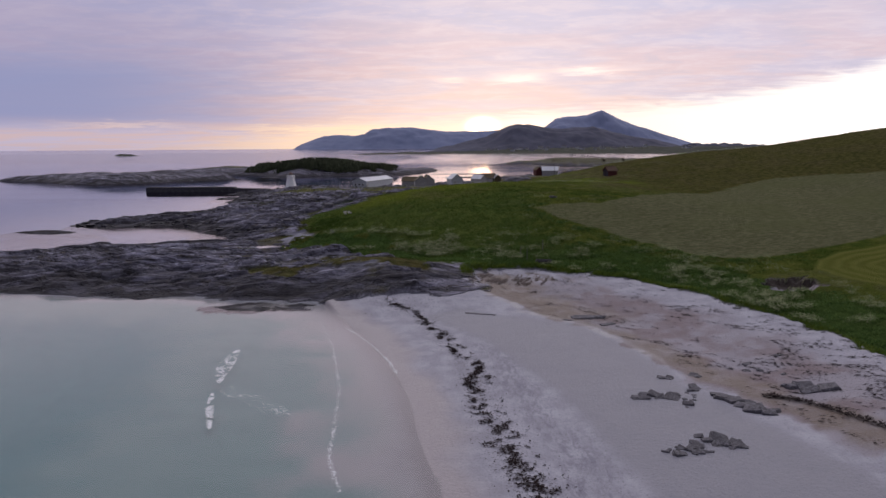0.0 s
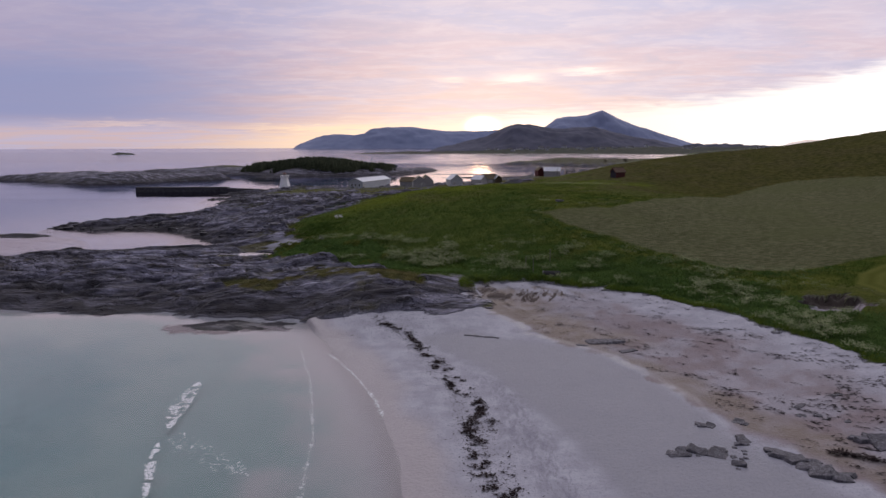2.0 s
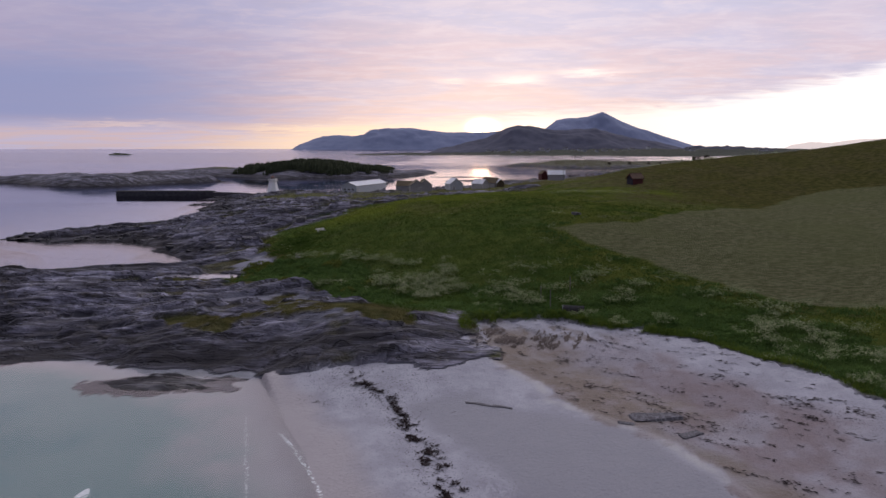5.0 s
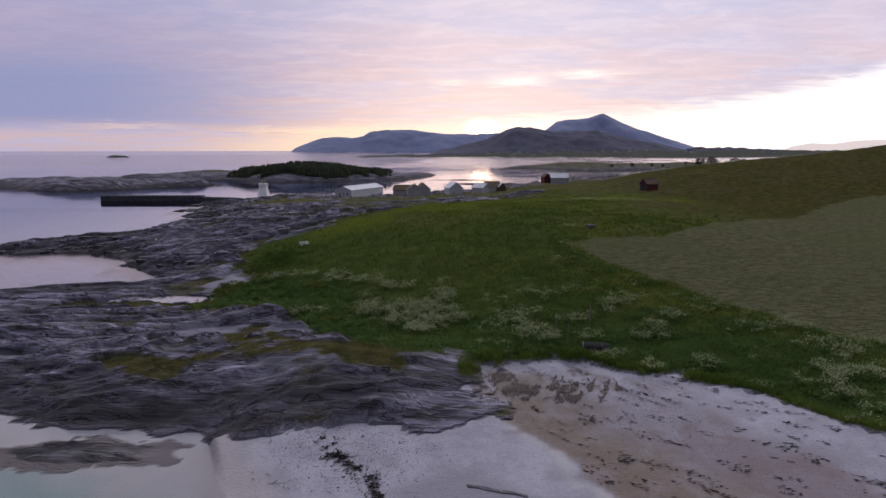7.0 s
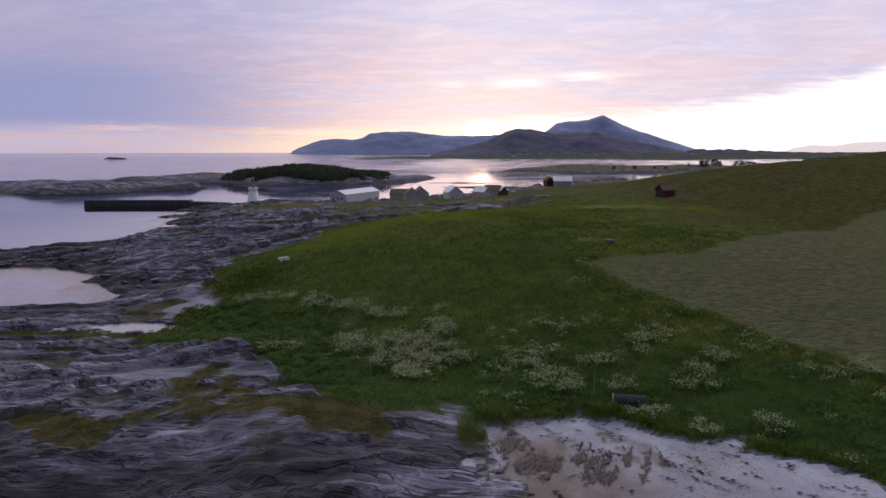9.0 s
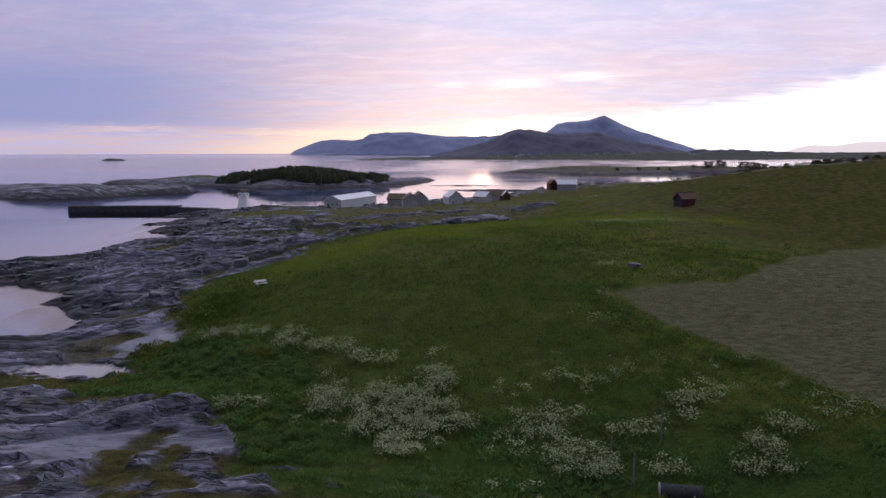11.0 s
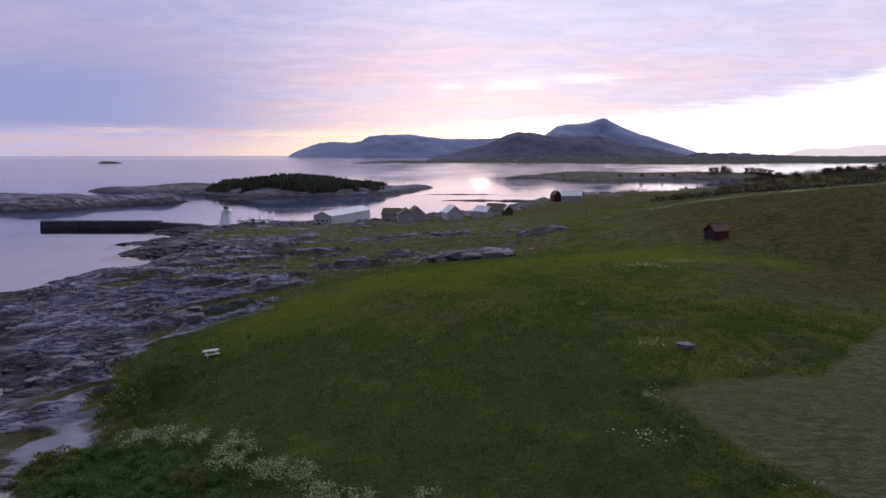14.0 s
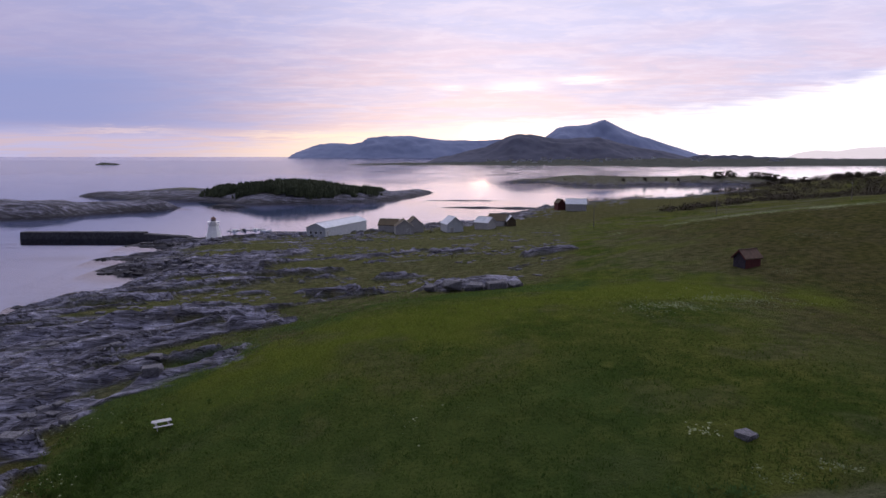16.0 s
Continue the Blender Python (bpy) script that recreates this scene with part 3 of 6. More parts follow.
def water_shader(t):
    clear = node(t, "ShaderNodeBsdfTransparent", Color=(0.965, 0.985, 0.985, 1.0))
    shine = node(t, "ShaderNodeBsdfGlossy", Roughness=0.20, Color=(0.86, 0.81, 0.90, 1.0))
    n1, n2 = noise_at(t, place(t, (0.5, 1.0, 1.0), 20), 1.6, 4.0, 0.6, 0.4), noise_at(t, place(t, (0.3, 1.0, 1.0), -8), 0.16, 3.0, 0.5)
    ruffle = noise_at(t, place(t, (0.35, 1.0, 1.0), 12), 0.035, 4.0, 0.6, 0.8)
    away = t.nodes.new("ShaderNodeVectorMath")
    away.operation = "DISTANCE"
    away.inputs[1].default_value = (60, 640, 0)
    link(t, place(t), away.inputs[0])
    shelter = span(t, away.outputs["Value"], 280.0, 620.0, 0.45, 1.0)
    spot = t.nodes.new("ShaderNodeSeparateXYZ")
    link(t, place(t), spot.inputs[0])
    # dimmer reflections over the open western sea, put into the gloss colour
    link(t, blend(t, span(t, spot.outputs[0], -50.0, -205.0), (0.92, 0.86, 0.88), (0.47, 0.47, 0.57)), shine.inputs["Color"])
    link(t, calc(t, "MULTIPLY", span(t, ruffle, 0.40, 0.62, 0.08, 0.20), shelter), shine.inputs["Roughness"])
    b = node(t, "ShaderNodeBump", Strength=0.3, Distance=0.016)
    link(t, calc(t, "ADD", n1, n2), b.inputs["Height"])
    link(t, b.outputs[0], shine.inputs["Normal"])
    f = node(t, "ShaderNodeFresnel", IOR=1.24)
    link(t, b.outputs[0], f.inputs["Normal"])
    mix = t.nodes.new("ShaderNodeMixShader")
    link(t, f.outputs[0], mix.inputs[0])
    link(t, clear.outputs[0], mix.inputs[1])
    link(t, shine.outputs[0], mix.inputs[2])
    return mix.outputs[0]


def plain(name, c0, c1, rough=0.8, scale=3.0, depth=0.0, metal=0.0, stretch=(1, 1, 1), spec=0.4):
    def build(t):
        n = noise_at(t, place(t, stretch), scale, 5.0, 0.6)
        return surface(t, blend(t, span(t, n, 0.3, 0.7), c0, c1), rough, metal, n if depth else None, depth, spec)
    return material(name, build)


GROUND = material("coastal_ground", ground_shader)
WATER = material("sea_water", water_shader)
# aerial haze over the far fells is painted into their blue base colour
FELL = plain("haze_blue_fell", (0.14, 0.17, 0.28), (0.19, 0.22, 0.34), 0.95, 0.006)
HILL = plain("wooded_hill", (0.028, 0.031, 0.058), (0.056, 0.060, 0.096), 0.95, 0.012)
WHITE = plain("white_paint", (0.78, 0.78, 0.78), (0.88, 0.88, 0.87), 0.6, 1.2)
PALE_PAINT = plain("pale_grey_paint", (0.40, 0.42, 0.46), (0.52, 0.54, 0.58), 0.7, 1.2)
GREY_WOOD = plain("grey_boards", (0.30, 0.29, 0.30), (0.44, 0.43, 0.43), 0.8, 2.0, 0.0, 0.0, (4, 4, 0.4))
BROWN_ROOF = plain("brown_turf_roof", (0.07, 0.055, 0.035), (0.13, 0.10, 0.06), 0.95, 1.5)
METAL_ROOF = plain("pale_metal_roof", (0.45, 0.47, 0.52), (0.60, 0.61, 0.66), 0.45, 0.8)
RED_WOOD = plain("red_boards", (0.065, 0.014, 0.014), (0.105, 0.024, 0.021), 0.8, 2.0, 0.0, 0.0, (4, 4, 0.4))
DARK = plain("dark_opening", (0.01, 0.01, 0.012), (0.02, 0.02, 0.025), 0.6, 2.0)
PIER_STONE = plain("wet_dark_stone", (0.022, 0.021, 0.025), (0.055, 0.052, 0.058), 0.85, 0.8, 0.1)
POLE_WOOD = plain("old_pole_wood", (0.10, 0.09, 0.085), (0.17, 0.155, 0.145), 0.85, 2.0)
STONE = plain("dark_stone", (0.05, 0.048, 0.052), (0.12, 0.115, 0.12), 0.9, 0.8, 0.1)


# ---- ground, sea, distance ----
def sheet(name, xs, ys, z, mat, attributes=None):
    """A grid mesh over xs and ys with heights z[j, i]."""
    nx, ny = len(xs), len(ys)
    gx, gy = np.meshgrid(xs, ys)
    co = np.stack([gx, gy, z], -1).reshape(-1, 3).astype(np.float32)
    i, j = np.meshgrid(np.arange(nx - 1), np.arange(ny - 1))
    a = (j * nx + i).ravel()
    quads = np.stack([a, a + 1, a + nx + 1, a + nx], -1).astype(np.int32)
    me = bpy.data.meshes.new(name)
    me.vertices.add(len(co))
    me.vertices.foreach_set("co", co.ravel())
    me.loops.add(quads.size)
    me.loops.foreach_set("vertex_index", quads.ravel())
    me.polygons.add(len(quads))
    me.polygons.foreach_set("loop_start", np.arange(0, quads.size, 4, dtype=np.int32))
    me.polygons.foreach_set("use_smooth", np.ones(len(quads), bool))
    for key, v in (attributes or {}).items():
        at = me.attributes.new(key, "FLOAT", "POINT")
        at.data.foreach_set("value", np.ascontiguousarray(v, np.float32).ravel())
    me.update(calc_edges=True)
    me.materials.append(mat)
    return new(name, me)


def steps(*stretches):
    """Grid lines: (from, to, first spacing, last spacing) one after another."""
    out = []
    for a, b, s0, s1 in stretches:
        v = a
        while v < b - 1e-6:
            out.append(v)
            v += s0 + (s1 - s0) * (v - a) / (b - a)
    return np.array(out + [stretches[-1][1]])


gx_lines = steps((-4900, -600, 160, 24), (-600, -130, 9, 3), (-130, -62, 1.0, 0.5), (-62, 6, 0.34, 0.34), (6, 62, 0.42, 0.42), (62, 150, 0.7, 2.4), (150, 500, 4, 14), (500, 4900, 20, 180))
gy_lines = steps((-400, 50, 40, 2), (50, 60, 1, 0.5), (60, 118, 0.45, 0.45), (118, 202, 0.34, 0.34), (202, 215, 0.42, 0.42), (215, 330, 0.45, 0.9), (330, 400, 0.95, 1.2), (400, 520, 1.3, 2.2), (520, 1150, 3, 12), (1150, 2600, 16, 26), (2600, 4950, 40, 180))
GX, GY = np.meshgrid(gx_lines, gy_lines)
coast_d, sand_m, grass_m, rock_m, meadow_d, sand_d = land_zones(GX, GY)
GZ = land_height(GX, GY)
MOWN_FIELD = [(19, 175.5), (26, 177.2), (35, 179), (40, 185), (48.5, 194), (56, 200.5), (70, 211), (79, 222.5), (86, 229.8), (97, 235), (110, 230), (118, 224), (150, 210), (150, 160),
              (85, 147), (73, 144), (66, 142), (60, 138.4), (54, 138.7), (46, 142.3), (40.5, 149), (35, 155), (31.6, 159), (28, 162.5), (24, 167), (21.5, 171)]
SIDE_FIELD = [(61, 129.5), (64, 134.5), (69, 138), (82, 141), (100, 141), (100, 108), (72, 109), (65, 115.5), (62, 121.5)]
mown = smooth(-0.6, 0.6, signed_distance(MOWN_FIELD, GX, GY) + 0.5 * fbm(GX / 3, GY / 3, 2, 71))
bare = smooth(-0.6, 0.6, signed_distance(SIDE_FIELD, GX, GY))
stream_d = line_distance(STREAM, GX, GY)
upper = smooth(-0.5, 0.6, signed_distance(FLAT_EDGE + [(90, 40), (90, 160), (6, 140)], GX, GY) + 1.7 * fbm(GX / 3.2, GY / 3.2, 4, 72))
edge_d = line_distance(GRASS_EDGE, GX, GY)
noise_mid, noise_fine = fbm(GX / 6, GY / 6, 4, 73), fbm(GX / 1.6, GY / 1.6, 3, 75)
WRACK = [(-8.7, 121), (-2.9, 114.3), (0.9, 104.2), (5, 91.4), (6.6, 78.7), (8.1, 71.6), (8.8, 66.1), (10.7, 61), (13, 48)]
wrack_side = signed_distance(WRACK + [(90, 40), (90, 150), (-9, 150)], GX, GY)
runnel = 0.7 * smooth(0.05, 0.3, fbm((GX + 0.35 * GY) / 1.1, GY / 6, 3, 77)) * smooth(1.2, 2.2, edge_d) * smooth(6.5, 4.5, edge_d + noise_fine) * smooth(24, 18, GX) * (GY > 118)
islands = (coast_d < -3) & (GZ > 0) & (GY > 480)
pit = smooth(1.0, 0.55, np.hypot((GX - 53.6) / 4.6, (GY - 121) / 4.6) + 0.3 * noise_fine)
GZ = GZ - 1.3 * pit
lush = smooth(18, 8, edge_d + 5 * noise_mid) * smooth(-2, 3, meadow_d) * (GY < 175) * smooth(-36, -20, GX)
lush = np.maximum(lush, 0.55 * smooth(-2, 3, meadow_d) * smooth(206, 186, GY + 8 * noise_mid - 0.25 * np.abs(GX)) * smooth(26, 14, GX))
# crest band: light on top of the knoll, painted as yellower grass
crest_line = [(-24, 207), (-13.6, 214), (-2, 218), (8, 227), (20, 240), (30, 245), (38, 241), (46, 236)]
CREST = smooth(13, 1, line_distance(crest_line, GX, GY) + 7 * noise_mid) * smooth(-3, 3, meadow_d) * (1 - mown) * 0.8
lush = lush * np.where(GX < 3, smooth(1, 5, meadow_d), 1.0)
# dark band behind the knoll: shade, put in through the lush green
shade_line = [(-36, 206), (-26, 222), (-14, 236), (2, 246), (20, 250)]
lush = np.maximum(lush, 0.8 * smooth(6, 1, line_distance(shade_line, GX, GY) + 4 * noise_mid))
weed_bed = smooth(-1.0, 0.8, signed_distance(WEED_BED, GX, GY) + 1.5 * noise_fine)
lush = np.maximum(lush, 0.95 * weed_bed)
rough_ground = smooth(28, 44, GX + 6 * noise_mid) * smooth(188, 204, GY) * (1 - mown) * smooth(420, 300, GY)
# bright sky reflected in the pools, put in as pale sand below them
pool_bed = np.zeros_like(GX)
for cx, cy, rx, ry, level in POOLS:
    pool_bed = np.maximum(pool_bed, (np.hypot((GX - cx) / rx, (GY - cy) / ry) + 0.35 * fbm(GX / 1.6, GY / 1.1, 3, 43) < 1.05) * 1.0)
zones = {
    "sand": (np.hypot((GX + 29) / 9.0, (GY - 119.8) / 3.0) + 0.25 * noise_fine > 1.0) * np.where(GZ < 0.0, (GY < 160) * 1.0, np.maximum(sand_m, np.maximum(smooth(0.02, 0.1, pit), pool_bed))), "grass": np.where(islands, np.where(GX > 0, 0.75 * smooth(1.6, 3.0, GZ + 1.2 * noise_mid), 0.8 * smooth(5.5, 7.0, GZ + 1.5 * noise_mid) * (GY > 610)), grass_m),
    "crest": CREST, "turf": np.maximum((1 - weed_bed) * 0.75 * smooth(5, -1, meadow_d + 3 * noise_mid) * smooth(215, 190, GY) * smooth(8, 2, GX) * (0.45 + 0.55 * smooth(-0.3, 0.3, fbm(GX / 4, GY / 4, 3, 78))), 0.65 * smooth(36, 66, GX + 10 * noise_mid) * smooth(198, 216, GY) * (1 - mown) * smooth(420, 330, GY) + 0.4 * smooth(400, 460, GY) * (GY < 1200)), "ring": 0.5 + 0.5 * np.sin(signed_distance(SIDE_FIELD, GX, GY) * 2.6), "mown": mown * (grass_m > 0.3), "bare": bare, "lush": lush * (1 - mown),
    "stream": np.clip(0.9 * smooth(3.4, 0.6, stream_d + 1.8 * noise_mid + 0.6 * noise_fine) * upper + 0.95 * upper * smooth(11.0, 3.5, stream_d + 3.6 * noise_mid + 1.6 * noise_fine) * smooth(104, 112, GY) + runnel, 0, 1),
    "damp": (1 - upper) * smooth(-0.5, 1.5, signed_distance(DAMP_FLAT, GX, GY) + 0.8 * noise_mid), "blush": upper * smooth(2.0, 9, edge_d + 3 * noise_mid) * (0.45 + 0.55 * smooth(-0.35, 0.35, fbm(GX / 3.4, GY / 3.4, 4, 74))),
    "swash": smooth(-0.12, 0.0, GZ) * smooth(5.2, 1.6, coast_d + 1.3 * noise_mid) * sand_m, "silt": smooth(-1.5, 1.5, signed_distance([(6, 98), (8.8, 96), (11.6, 86), (15.4, 71), (18, 58), (12, 58), (10, 71), (8, 84)], GX, GY) + 1.5 * noise_mid),
    "litter": np.clip(0.28 + smooth(2.6, 0.3, np.abs(wrack_side + 0.4)) + 0.45 * upper * smooth(0.0, 0.5, noise_mid) + 0.8 * smooth(3.0, 0.5, np.hypot((GX + 5) / 3, (GY - 119) / 2)), 0, 1) * sand_m,
    "rim": np.exp(-(line_distance(FLAT_EDGE, GX, GY) / 0.55) ** 2) * (1 - upper * 0.6) * (GX < 27), "soil": smooth(0.02, 0.1, pit) * smooth(120.6, 121.8, GY + 0.6 * noise_fine), "slab": smooth_slabs(GX, GY) * (1 - grass_m),
    "tide": np.maximum(0.95 * smooth(-11.5, -6, sand_d + 2.2 * noise_mid) * smooth(3, -6, GX) * (GY < 142), np.maximum(smooth(3.2, 1.2, GZ + 0.8 * noise_mid) * smooth(22, 8, coast_d + 5 * noise_mid) * 0.88, smooth(0.9, 0.35, GZ - 0.9 * smooth(205, 250, GY) + 0.15 * noise_fine))) * np.where(GX < -20, 1.0, 1 - sand_m), "shoal": smooth(-0.42, -0.04, GZ + 0.05 * noise_mid), "under": smooth(0.0, -0.12, GZ), "deep": smooth(-0.5, -1.7, GZ + 0.3 * noise_mid),
    "heath": np.clip(smooth(0.15, 0.6, noise_mid) * 0.4 + smooth(235, 300, GY + 0.25 * GX) * smooth(-0.5, 0.4, noise_mid) * 0.6 + smooth(2, -2, meadow_d) * 0.8 + smooth(11, 3, meadow_d + 3 * noise_mid) * (GX < 3) * (GY < 162) + 0.45 * rough_ground + islands, 0, 1),
    "pale": 0.55 * smooth(0.05, 0.45, fbm((GX * 0.9 + GY * 0.2) / 26, (GY - 0.4 * GX) / 6, 4, 79)) * smooth(330, 400, GY) * smooth(60, 100, GX) * (GY < 520), "offshore": smooth(-0.8, -2.5, GZ) * smooth(150, 190, GY), "far": smooth(1400, 1800, GY)}
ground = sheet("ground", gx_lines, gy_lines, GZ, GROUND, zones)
tagged(ground, "rocky coast with pale sand beach, green meadow and heath", "ground", kind="structure")

sx, sy = steps((-4950, 4950, 150, 150)), steps((-400, 1500, 100, 100), (1500, 4930, 120, 120))
SX, SY = np.meshgrid(sx, sy)
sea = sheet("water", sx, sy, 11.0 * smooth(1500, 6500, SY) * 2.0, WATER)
tagged(sea, "calm sea with faint ripples mirroring the evening sky", "water", kind="structure")


def height_at(x, y):
    return float(land_height(np.array([float(x)]), np.array([float(y)]))[0])


def ridge(name, profile, y0, depth, mat, label, rough=1.0, seed=3):
    """A range of hills whose crest follows (x, height) points, at distance y0."""
    px, pz = [p[0] for p in profile], [p[1] for p in profile]
    xs = np.linspace(px[0], px[-1], 240)
    ys = y0 + np.linspace(-depth, depth * 0.5, 50)
    X, Y = np.meshgrid(xs, ys)
    v = (Y - y0) / depth
    fall = np.where(v < 0, 1 - smooth(0.0, 1.0, -v) , 1 - smooth(0, 0.5, v))
    crest = np.interp(X, px, pz)
    n = fbm(X / 160, Y / 120, 5, seed)
    Z = crest * np.clip(fall ** 0.8 * (1 + 0.28 * n * rough * np.abs(np.clip(v, -1, 0)) ** 0.6), 0, 1.05) - 3 + 2.2 * rough * fbm(X / 25, Y / 25, 4, seed + 5) * smooth(0, 20, crest)
    ob = sheet(name, xs, ys, Z, mat)
    return tagged(ob, label, "mountain", kind="structure")


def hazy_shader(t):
    """Mountains so far off that lit haze outshines them; the haze is put in as glow."""
    haze_glow = node(t, "ShaderNodeEmission", Color=(1.0, 0.86, 0.85, 1.0), Strength=0.95)
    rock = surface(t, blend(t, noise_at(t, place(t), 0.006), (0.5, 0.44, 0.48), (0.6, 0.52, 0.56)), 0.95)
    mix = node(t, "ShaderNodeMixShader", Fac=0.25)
    link(t, haze_glow.outputs[0], mix.inputs[1])
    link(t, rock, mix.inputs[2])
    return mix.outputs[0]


LONG_RANGE = [(-1185, 2), (-1160, 7), (-1123, 50), (-1050, 78), (-978, 102), (-870, 109), (-781, 100), (-709, 110), (-673, 133), (-602, 143), (-500, 149), (-407, 150), (-301, 135),
              (-195, 122), (-55, 124), (121, 124), (400, 109), (505, 61), (600, 3)]
PEAK_RANGE = [(300, 3), (404, 122), (458, 165), (512, 205), (566, 219), (640, 222), (712, 227), (777, 244), (806, 251), (839, 236), (894, 211), (1041, 153), (1224, 91), (1352, 54), (1444, 16), (1500, 2)]
NEAR_HILL = [(-200, 3), (-151, 24), (-96, 35), (-31, 52), (34, 65), (77, 86), (120, 105), (159, 114), (206, 107), (271, 96), (335, 96), (399, 100), (463, 102), (528, 83), (613, 63), (688, 51),
             (742, 33), (830, 14)]
LOW_SHORE = [(640, 10), (777, 22), (852, 35), (991, 33), (1098, 27), (1205, 22), (1417, 17), (1560, 15), (2200, 18), (3000, 10)]
FAR_RANGE = [(1900, 2), (1989, 12), (2057, 46), (2162, 64), (2305, 58), (2444, 80), (2613, 86), (2900, 66), (3300, 18)]
ridge("backdrop_long_range", LONG_RANGE, 4500, 330, FELL, "long headland with steep sea cliffs, evening haze put into its blue-grey colour", 1.0, 3)
ridge("backdrop_peak", PEAK_RANGE, 4750, 420, FELL, "mountain with a small pointed summit, haze put into its blue-grey colour", 0.8, 13)
ridge("backdrop_near_hill", NEAR_HILL, 2850, 420, HILL, "dark wooded hill above a row of shore houses", 1.0, 23)
ridge("backdrop_low_shore", LOW_SHORE, 2880, 300, HILL, "low dark shore with scattered trees", 2.4, 33)
ridge("backdrop_far_range", FAR_RANGE, 4800, 300, material("hazy_far_fell", hazy_shader), "pale mountains on the horizon, lit haze put in as glow", 0.6, 43)


# ---- building blocks ----
def mesh_from(name, verts, faces, mat, flat=True):
    me = bpy.data.meshes.new(name)
    me.from_pydata([tuple(map(float, v)) for v in verts], [], faces)
    me.materials.append(mat)
    if not flat:
        me.polygons.foreach_set("use_smooth", np.ones(len(me.polygons), bool))
    me.update()
    return me


def part(name, bm, mat, parent, label="", smooth_faces=False):
    me = bpy.data.meshes.new(name)
    bm.normal_update()
    bm.to_mesh(me)
    bm.free()
    me.materials.append(mat)
    if smooth_faces:
        me.polygons.foreach_set("use_smooth", np.ones(len(me.polygons), bool))
    ob = new(name, me)
    ob.parent = parent
    if label:
        tagged(ob, label)
    return ob


def box(sx, sy, sz, x=0, y=0, z=0, bevel=0.0, m=None):
    """A bevelled block with its base at z."""
    bm = bmesh.new()
    bmesh.ops.create_cube(bm, size=1.0, matrix=(m or Matrix()) @ Matrix.Translation((x, y, z + sz / 2)) @ Matrix.Diagonal((sx, sy, sz, 1)))
    if bevel:
        bmesh.ops.bevel(bm, geom=bm.edges[:], offset=bevel, segments=1, affect="EDGES")
    return bm


def lathe(rings, sides=16):
    """A body of revolution from (radius, z) rings, closed at both ends."""
    bm = bmesh.new()
    loops = []
    for r, z in rings:
        loops.append([bm.verts.new((r * math.cos(2 * math.pi * k / sides), r * math.sin(2 * math.pi * k / sides), z)) for k in range(sides)])
    for a, b in zip(loops, loops[1:]):
        for k in range(sides):
            bm.faces.new((a[k], a[(k + 1) % sides], b[(k + 1) % sides], b[k]))
    bm.faces.new(loops[0][::-1])
    bm.faces.new(loops[-1])
    return bm


def stand(name, x, y, z=None, turn=0.0):
    e = new(name)
    e.matrix_world = pose(x, y, height_at(x, y) if z is None else z, 0, 0, turn)
    return e


def gable_walls(w, l, h, r):
    """Four walls with pointed ends: width along x, length along y, from 1 m below the ground."""
    bm = bmesh.new()
    ring = []
    for y in (-l / 2, l / 2):
        ring.append([bm.verts.new(p) for p in ((-w / 2, y, -1.0), (w / 2, y, -1.0), (w / 2, y, h), (0, y, h + r), (-w / 2, y, h))])
    a, b = ring
    bm.faces.new(a)
    bm.faces.new(b[::-1])
    for k in range(5):
        bm.faces.new((a[k], b[k], b[(k + 1) % 5], a[(k + 1) % 5]))
    return bm


def roof_slope(w, l, h, r, side, over=0.35, thick=0.16):
    """One slope of a gable roof as a thick slab with an overhang."""
    run = math.hypot(w / 2, r)
    ux, uz = (w / 2) / run, r / run
    ex, ez = ux * (run + over), h + r - uz * (run + over)
    bm = bmesh.new()
    top = thick / ux
    q = []
    for y in (-l / 2 - over, l / 2 + over):
        q.append([bm.verts.new(p) for p in ((0.0, y, h + r + 0.02), (side * ex, y, ez + 0.02), (side * ex, y, ez + top), (0.0, y, h + r + top))])
    a, b = q
    for k in range(4):
        bm.faces.new((a[k], a[(k + 1) % 4], b[(k + 1) % 4], b[k]))
    bm.faces.new(a[::-1])
    bm.faces.new(b)
    bmesh.ops.recalc_face_normals(bm, faces=bm.faces[:])
    return bm


